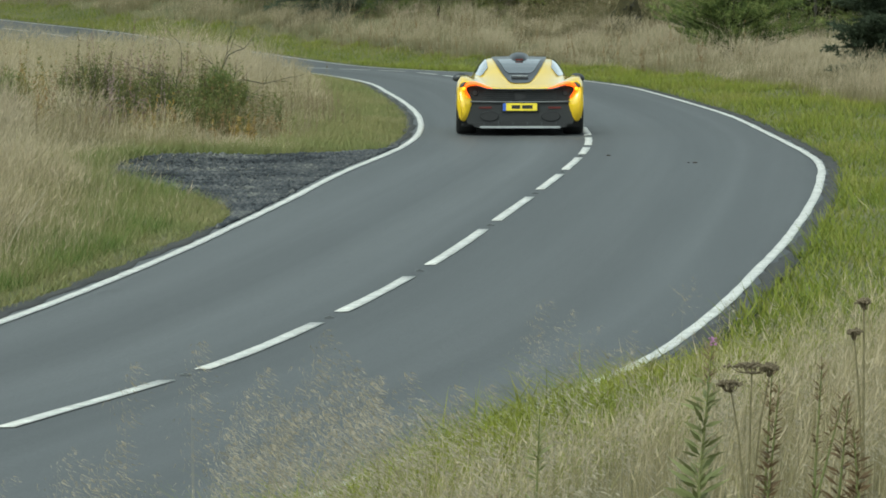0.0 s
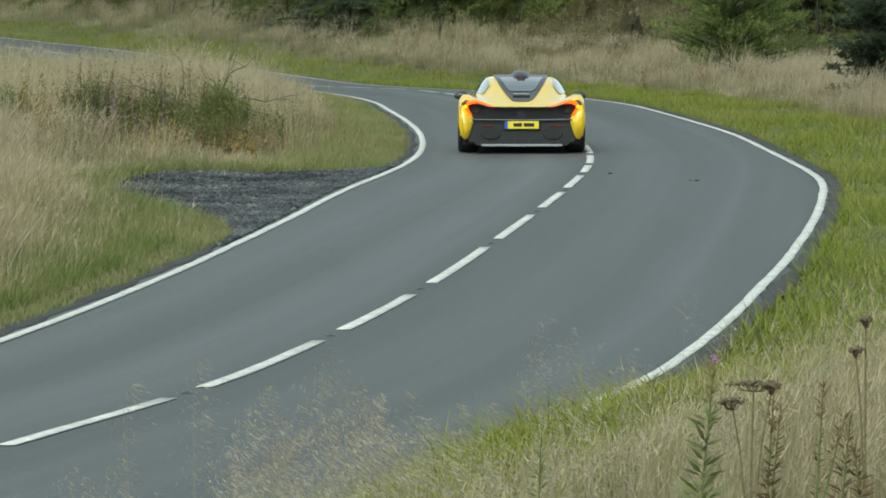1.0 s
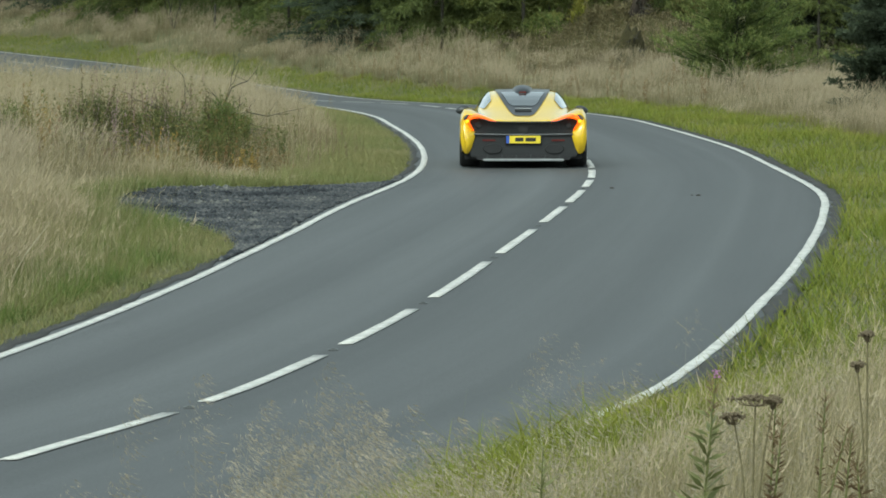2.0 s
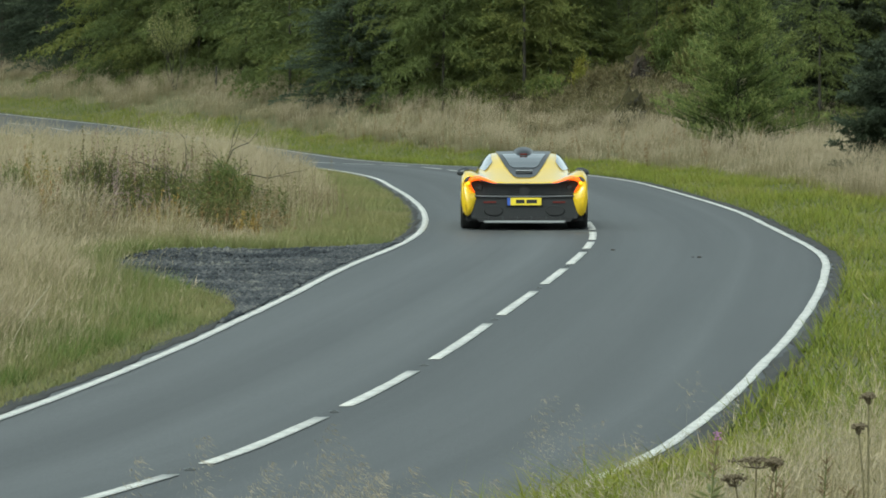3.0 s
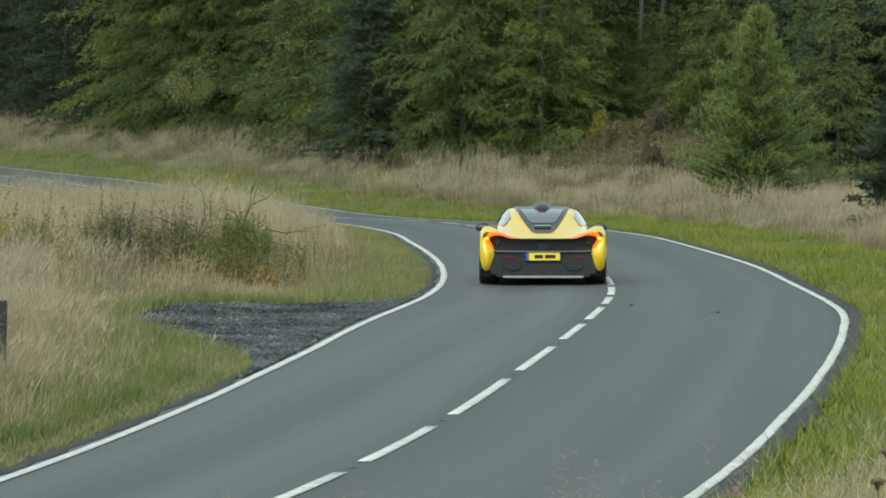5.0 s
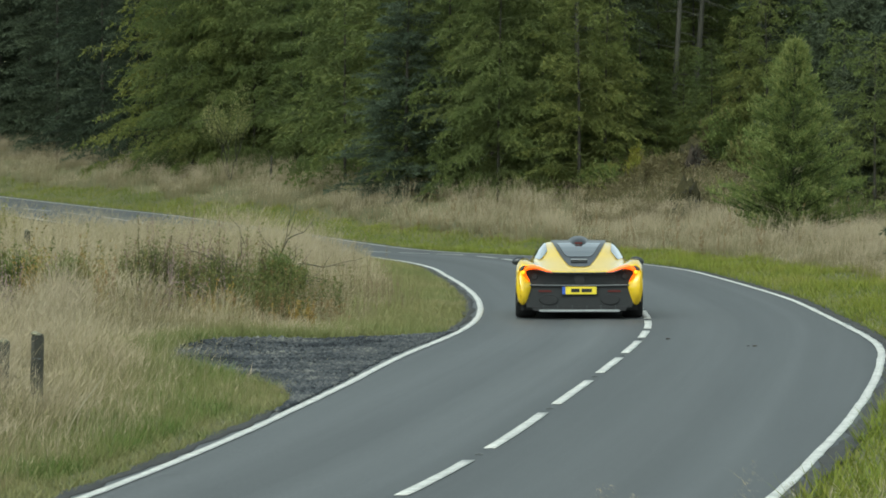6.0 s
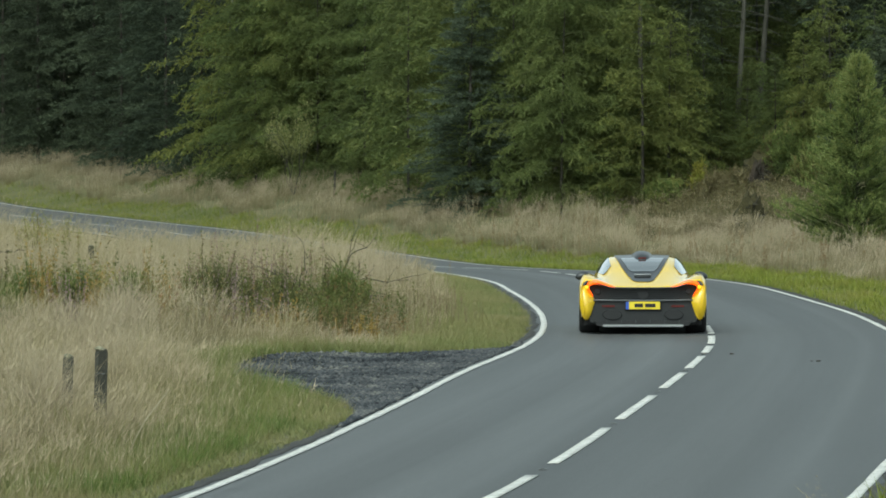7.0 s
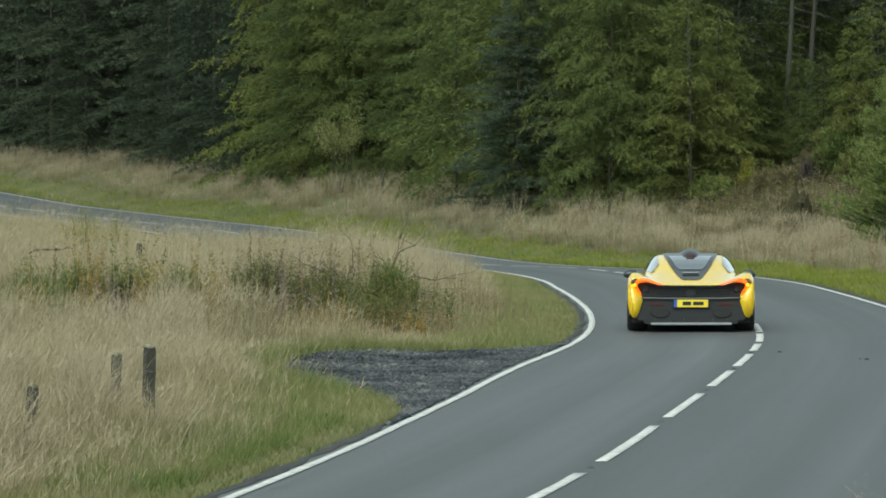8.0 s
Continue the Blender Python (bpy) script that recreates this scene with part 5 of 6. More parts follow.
ORANGE_LEAF = blades_material("orange_leaves", (0.16, 0.07, 0.03), [(0.34, 0.12, 0.03), (0.46, 0.17, 0.045), (0.40, 0.21, 0.06)], 0.9)
x, y = blob(-6.0, 77, 0.16, 0.3, 9, 121)
leafy("dock", x, y, 0.66, ORANGE_LEAF, "bright orange dock leaves in tan grass", 26, 0.07, 0.03)
x, y = blob(-6.7, 75.8, 0.3, 0.4, 30, 122)
leafy("yellow_weeds", x, y, 0.72, YELLOWED, "yellowing weeds between green broom and dock", 26, 0.07, 0.024)
x, y = blob(-7.4, 75.8, 0.35, 0.6, 26, 123)
leafy("seed_stalks", x, y, 0.68, HEATHER, "purplish seed stalks before the green broom", 34, 0.04, 0.02)
x, y = blob(-4.7, 81, 1.6, 2.6, 34, 126)
leafy("willowherb_spires", x, y, 1.12, HEATHER, "tall purplish willowherb spires gone to seed", 110, 0.032, 0.018)
x, y = blob(-4.9, 79.5, 0.9, 1.2, 12, 127)
leafy("willowherb_spires", x, y, 0.98, MAUVE, "mauve willowherb spires among dark weeds", 110, 0.03, 0.018)
x, y = blob(-2.5, 83, 0.9, 3.4, 60, 128)
leafy("seed_stalks", x, y, 0.86, DRY_STALKS, "dotted brown seed heads on thin stalks", 40, 0.026, 0.018)
x, y = blob(-7.6, 75.6, 1.1, 1.2, 60, 129)
leafy("willowherb", x, y, 1.05, WEED, "dull green willowherb turning rusty", 40, 0.09, 0.024)
x, y = blob(-7.0, 75.2, 1.3, 1.0, 46, 130)
leafy("yellow_weeds", x, y, 0.95, YELLOWED, "yellow-green weeds mixed into the broom", 34, 0.05, 0.014)
x, y = blob(-6.3, 76.0, 0.7, 0.8, 40, 131)
leafy("dock", x, y, 0.80, RUST, "rusty seed heads of dock before the willowherb", 44, 0.05, 0.022)
BROWN_SPIRE = blades_material("brown_spires", (0.06, 0.045, 0.025), [(0.085, 0.065, 0.035), (0.13, 0.10, 0.055), (0.18, 0.14, 0.08)], 0.9)
for cx, cy, rx, k, tall, seed in ((-8.25, 75.6, 0.10, 3, 1.36, 151), (-7.85, 75.8, 0.12, 3, 1.44, 152), (-5.35, 79.0, 0.22, 4, 1.22, 153), (-4.75, 79.4, 0.12, 3, 1.20, 154), (-3.7, 80.4, 0.3, 4, 1.1, 155)):
    x, y = blob(cx, cy, rx, 0.3, k, seed)
    leafy("willowherb_spires", x, y, tall, BROWN_SPIRE, "dark brown willowherb spires gone to seed", 90, 0.045, 0.022)
GOLD_WEED = blades_material("golden_weeds", (0.14, 0.10, 0.03), [(0.22, 0.16, 0.04), (0.34, 0.23, 0.055), (0.40, 0.25, 0.08), (0.28, 0.25, 0.06)], 0.9)
for cx, cy, rx, k, tall, seed in ((-7.45, 73.4, 0.25, 44, 1.02, 161), (-8.35, 73.4, 0.22, 26, 1.02, 162), (-6.75, 73.8, 0.24, 44, 0.92, 163), (-4.0, 73.6, 0.35, 16, 0.55, 164), (-2.9, 73.6, 0.4, 22, 0.40, 165), (-5.9, 75.0, 0.25, 34, 0.92, 166)):
    x, y = blob(cx, cy, rx, 0.4, k, seed)
    leafy("golden_weeds", x, y, tall, GOLD_WEED, "golden and rusty weeds turning with autumn", 34, 0.06, 0.020)
for cx, cy, rx, k, tall, seed in ((-7.1, 73.0, 0.26, 36, 0.84, 171), (-6.3, 73.9, 0.25, 34, 0.84, 172), (-4.6, 75.0, 0.7, 44, 0.80, 173)):
    x, y = blob(cx, cy, rx, 0.4, k, seed)
    leafy("seed_stalks", x, y, tall, MAUVE, "mauve-grey seed stalks among golden weeds", 44, 0.035, 0.018)
x, y = scatter(2300, 71.5, 78, lambda y: 0 * y - 6.2, lambda y: INNER_EDGE(y) - 1.2, clumps(124, 0.4, 0.1))
ok = ~on_gravel(x, y, -0.15)
tall_grass("tall_grass", x[ok], y[ok], 0.22 + 0.34 * patches(x[ok], y[ok], 0.35, 125), TAN_GRASS, "thin tan stalks standing before the dark weeds", 0.09, 0.0045, 0.38)
x, y = scatter(130, 120, 166, lambda y: OUTER_EDGE(y) + 2.2, lambda y: np.minimum(RIGHT_LIMIT(y), OUTER_EDGE(y) + 7))
leafy("dock", x, y, 0.72, RUST, "brown dock seed heads in the pale bank grass", 30, 0.06, 0.03)


def bush(name, x, y, height, radius, material, label, seed, stems=60, leaves=60, leaf=0.08, wide=0.013):
    """A broom-like bush: many stems that fan out from one foot, with small leaves."""
    rs = np.random.RandomState(seed)
    thing = base(name, pose(x, y, float(land(x, y))), label, "bush")
    bm = bmesh.new()
    tips = []
    for k in range(stems):
        a, r = rs.uniform(0, 6.283), radius * rs.uniform(0, 1) ** 0.6
        h = height * (1 - 0.35 * (r / radius) ** 2) * rs.uniform(0.45, 1.12)
        tip = np.array((1.15 * r * math.cos(a), r * math.sin(a), h))
        tips.append(tip)
        if k % 2 == 0:
            tube(bm, [tuple(tip * (0.45, 0.45, 0) - (0, 0, 0.05)), tuple(tip * (0.6, 0.6, 0.5)), tuple(tip * (0.97, 0.97, 0.97))], [0.010, 0.007, 0.003], 4)
    part("stem", bm, DARK_BARK, thing)
    tips = np.array(tips)
    b = np.repeat(np.arange(stems), leaves)
    s = rs.uniform(0.12, 1.0, len(b))
    at = tips[b] * np.stack([0.45 + 0.55 * s**1.4, 0.45 + 0.55 * s**1.4, s], 1) + rs.normal(0, 0.045, (len(b), 3))
    out = rs.normal(0, 1, (len(b), 3)) * (0.6, 0.6, 0.5) + (0, 0, 0.9)
    out /= np.linalg.norm(out, axis=1)[:, None]
    heap = Heap()
    v, q = spindle_arrays(at, at + out * (leaf * rs.uniform(0.5, 1.3, len(b)))[:, None], wide * rs.uniform(0.6, 1.3, len(b)))
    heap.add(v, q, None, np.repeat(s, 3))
    linked("foliage", heap.mesh(name + "_foliage"), material, thing)
    return thing


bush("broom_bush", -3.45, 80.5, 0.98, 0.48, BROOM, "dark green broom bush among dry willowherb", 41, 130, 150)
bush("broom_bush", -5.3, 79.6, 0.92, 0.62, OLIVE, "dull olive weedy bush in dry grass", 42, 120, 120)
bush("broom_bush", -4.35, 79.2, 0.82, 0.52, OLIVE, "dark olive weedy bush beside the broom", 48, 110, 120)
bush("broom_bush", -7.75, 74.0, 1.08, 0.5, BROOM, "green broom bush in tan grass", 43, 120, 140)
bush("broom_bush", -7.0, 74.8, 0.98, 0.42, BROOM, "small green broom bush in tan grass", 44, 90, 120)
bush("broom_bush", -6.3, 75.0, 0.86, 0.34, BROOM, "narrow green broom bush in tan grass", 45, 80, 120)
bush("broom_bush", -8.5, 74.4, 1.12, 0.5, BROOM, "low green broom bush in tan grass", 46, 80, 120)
bush("broom_bush", -11.5, 112.0, 1.42, 0.5, YELLOWED, "yellowing weed standing above the grass", 47, 60, 90)
bush("broom_bush", -10.8, 112.0, 1.28, 0.4, YELLOWED, "small yellowing weed above the grass", 49, 50, 90)


def bare_shrub(name, x, y, height, spread, seed, label, limbs=7, leaves=0, material=None):
    """A leafless shrub: crooked limbs that fork twice; a few leaves where it has them."""
    rs = np.random.RandomState(seed)
    thing = base(name, pose(x, y, float(land(x, y))), label, "shrub")
    bm = bmesh.new()
    ends = []

    def limb(p, d, ln, r, depth):
        pts, q = [p], np.array(p, float)
        for _ in range(4):
            d = d + rs.normal(0, 0.22, 3)
            d /= np.linalg.norm(d)
            q = q + d * ln / 4
            pts.append(tuple(q))
        tube(bm, pts, [r, r * 0.85, r * 0.7, r * 0.55, r * 0.4], 4)
        ends.append(q)
        if depth:
            for k in range(3):
                o = np.array(pts[2 + k % 3])
                limb(tuple(o), d + rs.normal(0, 0.6, 3), ln * 0.55, r * 0.5, depth - 1)

    for k in range(limbs):
        a = rs.uniform(0, 6.283)
        limb((0, 0, -0.05), np.array((math.cos(a) * spread, math.sin(a) * spread, 1.0)), height * rs.uniform(0.5, 0.8), 0.02, 2)
    part("branchwork", bm, DARK_BARK, thing)
    if leaves:
        e = np.array(ends)
        b = rs.randint(0, len(e), leaves)
        e = e[(e[:, 2] > 0.45 * e[:, 2].max()) & (np.hypot(e[:, 0], e[:, 1]) < 0.95)]
        b = rs.randint(0, len(e), leaves)
        at = e[b] * rs.uniform(0.8, 1.02, leaves)[:, None] + rs.normal(0, 0.16, (leaves, 3))
        out = rs.normal(0, 1, (leaves, 3))
        out /= np.linalg.norm(out, axis=1)[:, None]
        heap = Heap()
        v, q = spindle_arrays(at, at + out * (0.11 * rs.uniform(0.5, 1.3, leaves))[:, None], 0.03 * rs.uniform(0.6, 1.3, leaves))
        heap.add(v, q)
        linked("foliage", heap.mesh(name + "_foliage"), material, thing)
    return thing


bare_shrub("dead_shrub", -4.2, 85.5, 1.75, 0.95, 51, "dead shrub with bare crooked grey twigs", 11)


def fallen_branch(x, y, length, rise, seed, label):
    """A dead branch that lies over the tall grass, one end on the ground."""
    rs = np.random.RandomState(seed)
    thing = base("fallen_branch", pose(x, y, float(land(x, y))), label, "branch")
    q = np.linspace(0, 1, 12)
    pts = [(length * (u - 0.2) + rs.normal(0, 0.012), 0.3 * u, rise * min(1, u * 5) * (1 + 0.10 * u) + rs.normal(0, 0.012)) for u in q]
    part("limb", tube(bmesh.new(), pts, [0.026 - 0.018 * u for u in q], 6), DARK_BARK, thing)
    for k in (3, 5, 7, 9):
        p = np.array(pts[k])
        e = p + np.array((0.16, 0.05, rs.uniform(-0.04, 0.10)))
        part("twig", tube(bmesh.new(), [tuple(p), tuple((p + e) / 2 + (0, 0, 0.015)), tuple(e)], [0.009, 0.007, 0.003], 5), DARK_BARK, thing)
    return thing


fallen_branch(-11.1, 97.0, 1.05, 0.80, 52, "fallen dead branch lying over the tall grass")
SAPLING = blades_material("sapling_leaf", (0.10, 0.11, 0.04), [(0.17, 0.19, 0.065), (0.25, 0.26, 0.095), (0.32, 0.31, 0.13)], 0.8)
bare_shrub("sapling_tree", -10.3, 198.0, 3.8, 0.20, 53, "thin sapling with soft olive leaves on the bank", 6, 3800, SAPLING)

# ---------------------------------------------------------------- under the trees: uprooted stumps and bracken
ROOT = surface("mossy_root", (0.022, 0.020, 0.007), (0.066, 0.056, 0.020), 4.0, 0.95, 16.0, 0.8)


def root_plate(x, y, w, h, seed, label, material=None):
    rs = np.random.RandomState(seed)
    thing = base("tree_stump", pose(x, y, float(land(x, y)), 0, 14, rs.uniform(-20, 20)), label, "stump")
    bm = bmesh.new()
    bmesh.ops.create_icosphere(bm, subdivisions=3, radius=1.0)
    for v in bm.verts:
        n = noise.noise(v.co * 2.3 + Vector((seed, 0, 0))) * 0.45 + noise.noise(v.co * 6) * 0.28 + noise.noise(v.co * 13) * 0.12
        v.co = Vector((v.co.x * w * (1 + n), v.co.y * w * 0.5 * (1 + n), max(-0.2, v.co.z) * h * (1 + n)))
    part("soil_plate", bm, material or DEAD, thing)
    bm = bmesh.new()
    for k in range(14):
        a = rs.uniform(0, math.pi)
        p = np.array((math.cos(a) * w * 0.7, -w * 0.3, abs(math.sin(a)) * h * 0.7))
        e = p + np.array((math.cos(a), rs.normal(-0.5, 0.3), math.sin(a) * rs.uniform(-0.2, 1))) * rs.uniform(0.2, 0.5)
        tube(bm, [tuple(p), tuple((p + e) / 2 + rs.normal(0, 0.05, 3)), tuple(e)], [0.03, 0.02, 0.006], 4)
    tagged(part("roots", bm, DARK_BARK, thing), kind="stuff")


root_plate(5.76, 156, 0.46, 1.3, 61, "dark uprooted tree stump in dry bracken", ROOT)
root_plate(6.75, 172.5, 0.58, 0.98, 62, "upturned root plate with brown soil and bracken", ROOT)
# Solid dark lump in place of the shaded hollow under the root.
root_plate(6.6, 170.9, 0.26, 0.95, 63, "dark earth lump standing in for a shaded hollow")


x, y = scatter(7000, 155, 178, lambda y: 0 * y + 2.6, lambda y: 0 * y + 9.6, clumps(15, 1.2, 0.2))
BRACKEN = blades_material("bracken", (0.055, 0.048, 0.022), [(0.09, 0.085, 0.036), (0.15, 0.125, 0.056), (0.20, 0.165, 0.085), (0.11, 0.115, 0.042)], 0.5)
leafy("bracken", x, y, 0.34 + 0.34 * np.clip(1 - np.abs(x - 5.0) / 2.6, 0, 1), BRACKEN, "brown and olive bracken under the trees", 16, 0.20, 0.03, "bracken")
bush("undergrowth_bush", 4.8, 171, 1.25, 0.35, YELLOWED, "yellow fern beside a dark hollow", 66, 40, 60, 0.16, 0.04)
bush("undergrowth_bush", 7.35, 172.6, 1.7, 0.5, BRACKEN, "olive brown bracken against an uprooted root", 67, 60, 70, 0.2, 0.035)
bush("undergrowth_bush", 5.9, 170.0, 0.8, 0.5, BRACKEN, "brown dead bracken heaped over an upturned root", 64, 60, 60, 0.22, 0.04)
bush("undergrowth_bush", 5.2, 169.5, 1.0, 0.6, BRACKEN, "brown dead bracken clump under the trees", 65, 60, 60, 0.2, 0.04)
for k, (x, y, h, r) in enumerate(((7.9, 172, 2.0, 0.8), (6.4, 176, 2.0, 0.8), (8.6, 173, 2.5, 1.0), (4.4, 177, 1.3, 0.8), (9.2, 174, 2.3, 1.1), (8.4, 168, 1.2, 0.8), (3.6, 171, 0.9, 0.7), (-7.0, 192.5, 1.0, 0.8), (-15.5, 214, 1.3, 1.1))):
    bush("undergrowth_bush", x, y, h, r, LARCH if x < 0 and k % 2 else PINE if x < 0 else (YOUNG, LARCH, WEED)[k % 3], "olive green undergrowth bush at the forest edge", 70 + k, 70, 80, 0.16, 0.04)

# ---------------------------------------------------------------- plants on the bank before the camera
PODS = plain("dry_umbel", (0.13, 0.10, 0.06), 0.9)
STALK = surface("dry_stalk", (0.11, 0.09, 0.045), (0.20, 0.17, 0.085), 20.0, 0.8, 120.0, 0.2)
GREEN_STALK = surface("green_stalk", (0.10, 0.12, 0.03), (0.17, 0.17, 0.06), 20.0, 0.8, 120.0, 0.2)
PINK = plain("pink_petals", (0.42, 0.20, 0.36), 0.8)
HERB_LEAF = blades_material("herb_leaf", (0.14, 0.155, 0.06), [(0.19, 0.205, 0.08), (0.26, 0.265, 0.115), (0.33, 0.32, 0.16)], 3.0)
DOCK_LEAF = blades_material("brown_dock_leaf", (0.10, 0.06, 0.03), [(0.13, 0.09, 0.045), (0.19, 0.13, 0.07), (0.26, 0.20, 0.12)], 3.0)
PALE_SEED = blades_material("pale_seed_heads", (0.18, 0.165, 0.10), [(0.25, 0.215, 0.15), (0.35, 0.30, 0.22), (0.46, 0.405, 0.315)], 2.0)


def umbel(bm, centre, radius, rs):
    """A dry umbel: rays that spread from one point, each with a tuft of seeds."""
    for k in range(22):
        a, r = rs.uniform(0, 6.283), radius * rs.uniform(0.15, 1) ** 0.7
        e = Vector(centre) + Vector((r * math.cos(a), r * math.sin(a), 0.028 - 0.12 * r + rs.normal(0, 0.003)))
        tube(bm, [tuple(centre), tuple(Vector(centre).lerp(e, 0.6) + Vector((0, 0, -0.008))), tuple(e)], [0.0016, 0.0013, 0.001], 4)
        for j in range(7):
            o = e + Vector(rs.normal(0, 0.007, 3) * (1, 1, 0.35))
            bmesh.ops.create_icosphere(bm, subdivisions=0, radius=rs.uniform(0.0025, 0.005), matrix=Matrix.Translation(o))


def hogweed(x, y, top, heads, label, seed):
    rs = np.random.RandomState(seed)
    g = float(land(x, y))
    thing = base("hogweed", pose(x, y, g), label, "plant")
    for dx, dz, r in heads:
        h = top - g + dz
        bm = bmesh.new()
        tube(bm, [(0, 0, -0.05), (dx * 0.1, 0, h * 0.45), (dx * 0.6, 0, h * 0.8), (dx, 0, h - 0.03)], [0.0045, 0.004, 0.003, 0.0024], 6)
        part("stem", bm, STALK, thing)
        bm = bmesh.new()
        umbel(bm, (dx, 0, h - 0.03), r, rs)
        part("umbel", bm, PODS, thing, "dry brown flat seed umbel")
    return thing


def willowherb(x, y, top, label, seed, flower=True, leaf=0.085, material=None, leaves=46, lean=0.02):
    rs = np.random.RandomState(seed)
    g = float(land(x, y))
    h = top - g
    thing = base("willowherb_plant", pose(x, y, g), label, "plant")
    bm = bmesh.new()
    tube(bm, [(0, 0, -0.05), (lean * 0.3, 0, h * 0.5), (lean, 0, h)], [0.006, 0.0045, 0.002], 6)
    part("stem", bm, GREEN_STALK, thing)
    s = rs.uniform(0.35, 0.86, leaves)
    a = np.arange(leaves) * 2.4
    at = np.stack([lean * s**2, 0 * s, s * h], 1)
    out = np.stack([np.cos(a), np.sin(a), rs.uniform(0.25, 0.8, leaves)], 1)
    heap = Heap()
    ln = leaf * (1.25 - 0.85 * s) * rs.uniform(0.8, 1.3, leaves)
    v, q = leaf_arrays(at, at + out * ln[:, None], ln * 0.2)
    heap.add(v, q, None, np.tile([0, 0.5, 1, 0.5], leaves))
    linked("leaves", heap.mesh("leaves"), material or HERB_LEAF, thing)
    n = 40
    s = rs.uniform(0.84, 1.0, n)
    at = np.stack([lean * s**2, 0 * s, s * h], 1)
    out = np.stack([np.cos(np.arange(n) * 2.4), np.sin(np.arange(n) * 2.4), rs.uniform(0.5, 1.2, n)], 1)
    heap = Heap()
    v, q = spindle_arrays(at, at + out * 0.03, np.full(n, 0.004))
    heap.add(v, q)
    linked("seed_head", heap.mesh("seed_pods"), DOCK_LEAF if flower else (material or HERB_LEAF), thing)
    if flower:
        bm = bmesh.new()
        for k in range(16):
            o = Vector((lean + rs.normal(0, 0.006), rs.normal(0, 0.006), h + rs.uniform(-0.012, 0.014)))
            bmesh.ops.create_icosphere(bm, subdivisions=1, radius=rs.uniform(0.003, 0.005), matrix=Matrix.Translation(o) @ Matrix.Diagonal((1, 1, 0.6, 1)))
        part("flower", bm, PINK, thing, "small pink flower")
    return thing


hogweed(0.87, 14.0, 1.435, ((0.010, 0.0, 0.066), (-0.047, -0.052, 0.034), (0.058, -0.010, 0.018)), "dry brown hogweed with flat seed umbels", 81)
hogweed(1.275, 15.0, 1.545, ((0.0, 0.0, 0.016), (-0.028, -0.09, 0.014)), "small dry hogweed on the bank", 82)
willowherb(0.722, 14.1, 1.487, "willowherb with narrow green leaves and pink tip", 83, leaves=80, leaf=0.095, lean=0.055)
willowherb(0.90, 13.9, 1.38, "dried brown seed stalk leaning on the hogweed", 94, False, 0.05, DOCK_LEAF, 120, 0.05)
willowherb(0.255, 13.2, 1.36, "young willowherb with narrow green leaves", 84, False, 0.07)
willowherb(0.70, 13.6, 1.22, "leafy green willowherb on the grassy bank", 85, False, 0.09)
willowherb(1.10, 13.9, 1.34, "dried brown dock with curled leaves", 86, False, 0.06, DOCK_LEAF, 70, 0.04)
willowherb(1.15, 13.5, 1.30, "dried brown dock beside tall grass", 87, False, 0.07, DOCK_LEAF, 70, -0.03)
willowherb(0.15, 12.9, 1.18, "withered brown weed with pale seed tufts", 88, False, 0.05, DOCK_LEAF, 60, 0.02)
willowherb(0.92, 14.2, 1.40, "dried brown willowherb behind the hogweed", 89, False, 0.05, DOCK_LEAF, 60, 0.03)
willowherb(1.06, 14.2, 1.42, "thin dry willowherb with curled leaves", 90, False, 0.035, DOCK_LEAF, 50, 0.03)
willowherb(1.0, 13.8, 1.36, "leaning dry stalk with few leaves", 92, False, 0.04, DOCK_LEAF, 14, 0.12)
willowherb(1.13, 13.7, 1.18, "rusty brown dock low on the bank", 93, False, 0.07, DOCK_LEAF, 90, 0.02)


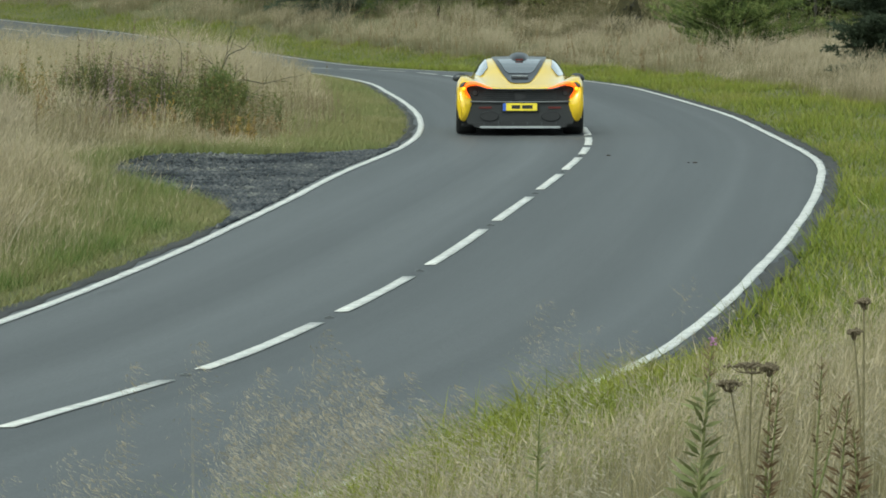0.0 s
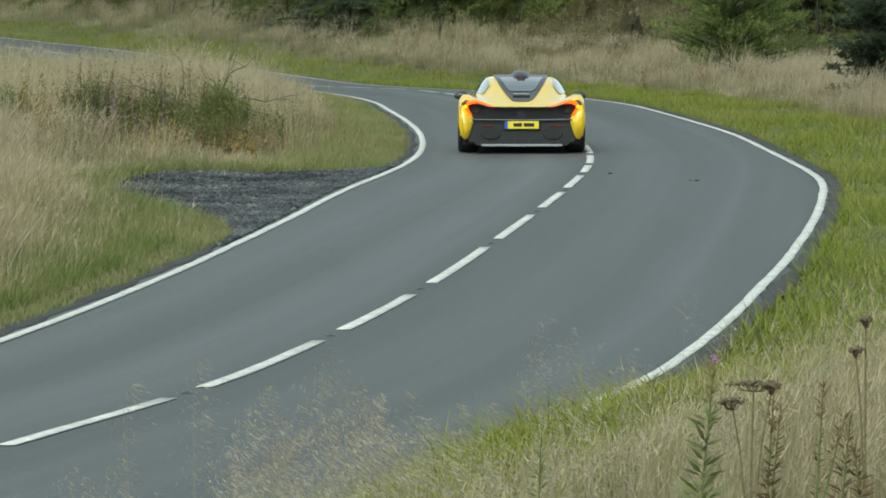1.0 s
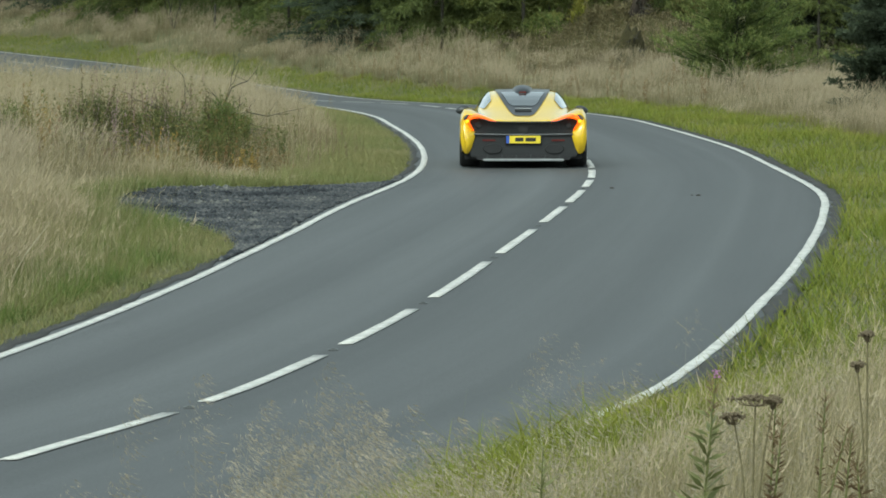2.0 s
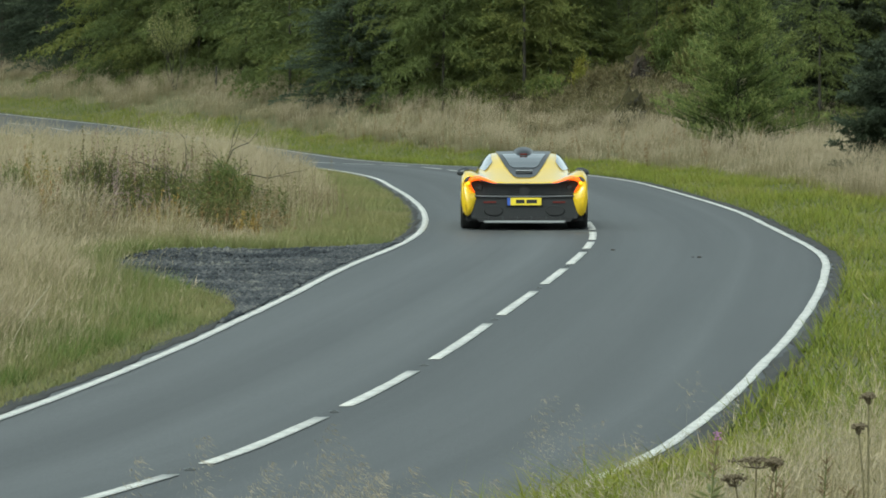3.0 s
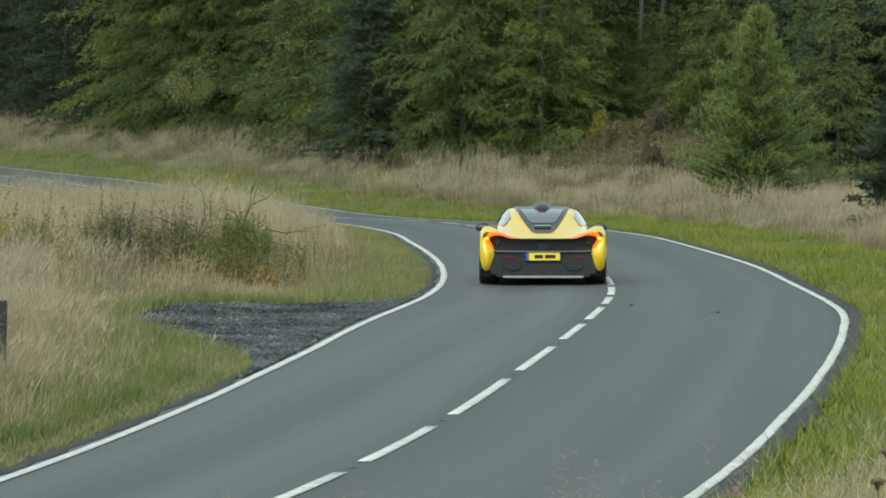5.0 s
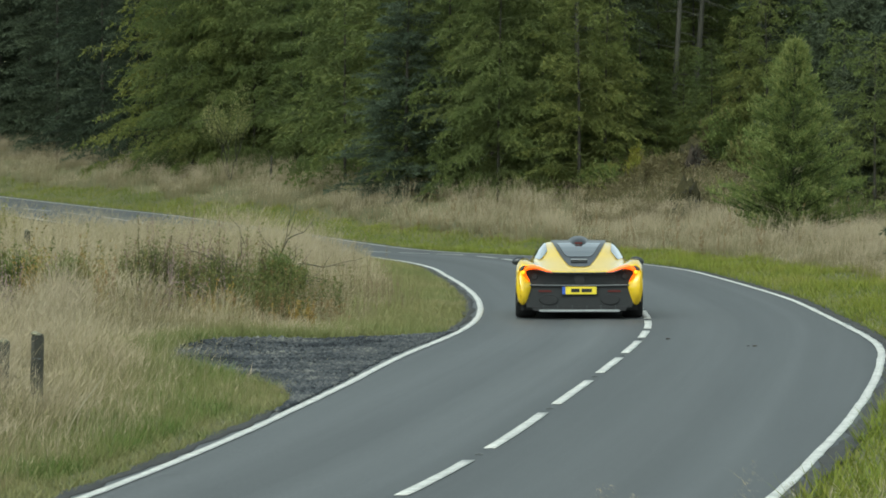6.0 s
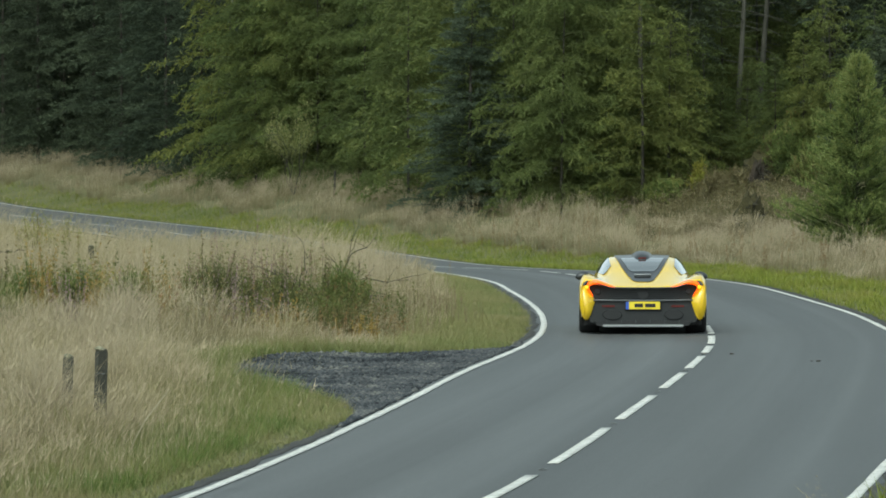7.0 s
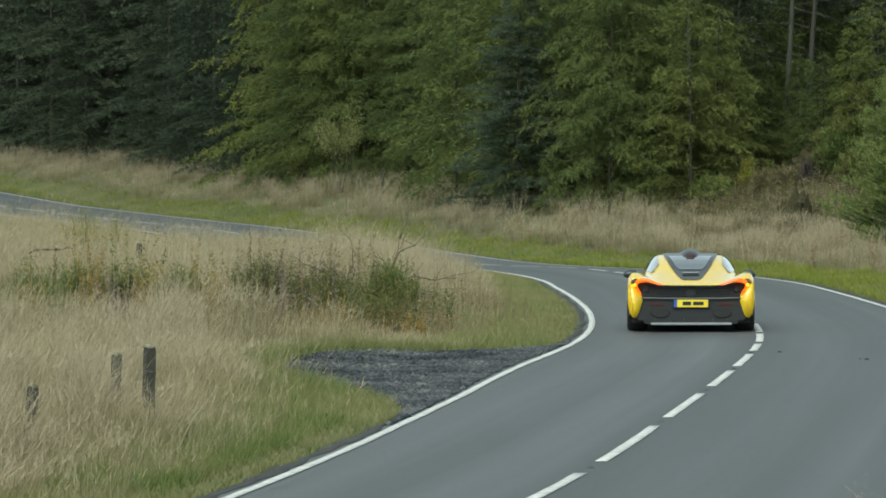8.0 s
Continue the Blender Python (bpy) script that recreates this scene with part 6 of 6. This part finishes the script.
def panicles(name, x, y, top, label, spikes=70, size=0.22):
    """Fine grasses with open, feathery panicles."""
    k = len(x)
    g = land(x, y)
    root = np.stack([x, y, g - 0.02], 1)
    h = np.maximum(0.3, top - g) * np.random.uniform(0.8, 1.05, k)
    heap = Heap()
    v, q, t, a, tip, d = blade_arrays(root, h, np.full(k, 0.0022), h * np.abs(np.random.normal(0.12, 0.08, k)), np.random.normal(0.4, 1.2, k))
    heap.add(v, q, t, a * 0.8)
    d /= np.linalg.norm(d, axis=1)[:, None]
    b = np.repeat(np.arange(k), spikes)
    s = np.random.uniform(0, 1, len(b))
    side = np.random.normal(0, 1, (len(b), 3)) * (1, 1, 0.3)
    reach = size * 0.32 * np.sin(np.pi * (0.12 + 0.83 * s))
    at = tip[b] - d[b] * (size * (1 - s))[:, None] + side * (reach * 0.55)[:, None] + np.array((0.03, 0, 0)) * s[:, None]
    out = d[b] * 0.15 + side * 0.30 + np.array((0.50, 0, -0.55))
    out /= np.linalg.norm(out, axis=1)[:, None]
    v, q = spindle_arrays(at, at + out * np.random.uniform(0.010, 0.027, len(b))[:, None], np.random.uniform(0.0015, 0.0031, len(b)))
    heap.add(v, q)
    return tagged(linked(name, heap.mesh(name), PALE_SEED), label, "grass", kind="stuff")


rs = np.random.RandomState(91)
n = 120
panicles("feathery_grass", rs.normal(-0.34, 0.24, n), rs.uniform(12.5, 15.5, n), 1.42 - 0.25 * rs.uniform(0, 1, n) ** 1.5, "fine pale grass with feathery open seed heads", 150, 0.20)
n = 30
panicles("feathery_grass", rs.normal(0.12, 0.16, n), rs.uniform(12.5, 15, n), 1.40 - 0.3 * rs.uniform(0, 1, n), "fine pale grass with airy seed heads")
n = 40
panicles("feathery_grass", rs.uniform(-1.2, -0.7, n), rs.uniform(12, 14.5, n), 1.30 - 0.3 * rs.uniform(0, 1, n), "sparse pale grass with airy seed heads")
n = 220
panicles("feathery_grass", rs.uniform(0.25, 1.9, n), rs.uniform(13, 20, n), 1.36 - 0.3 * rs.uniform(0, 1, n), "pale tan grass with soft seed heads", 60, 0.15)

# scraps on the road
for x, y, r in ((2.39, 69.5, 0.022), (3.44, 66.8, 0.021), (3.36, 66.9, 0.012)):
    bm = bmesh.new()
    bmesh.ops.create_icosphere(bm, subdivisions=2, radius=1.0)
    for v in bm.verts:
        f = 1 + 0.35 * noise.noise(v.co * 2 + Vector((x, y, 0)))
        v.co = Vector((v.co.x * r * 1.6 * f, v.co.y * r * f, v.co.z * r * 0.5 * f))
    scrap = part("mud_clod", bm, DEAD)
    scrap.location = (x, y, float(road_height(x, y)) + r * 0.3)
    tagged(scrap, "small dark clod of mud on the asphalt", "mud", "clods on the road")
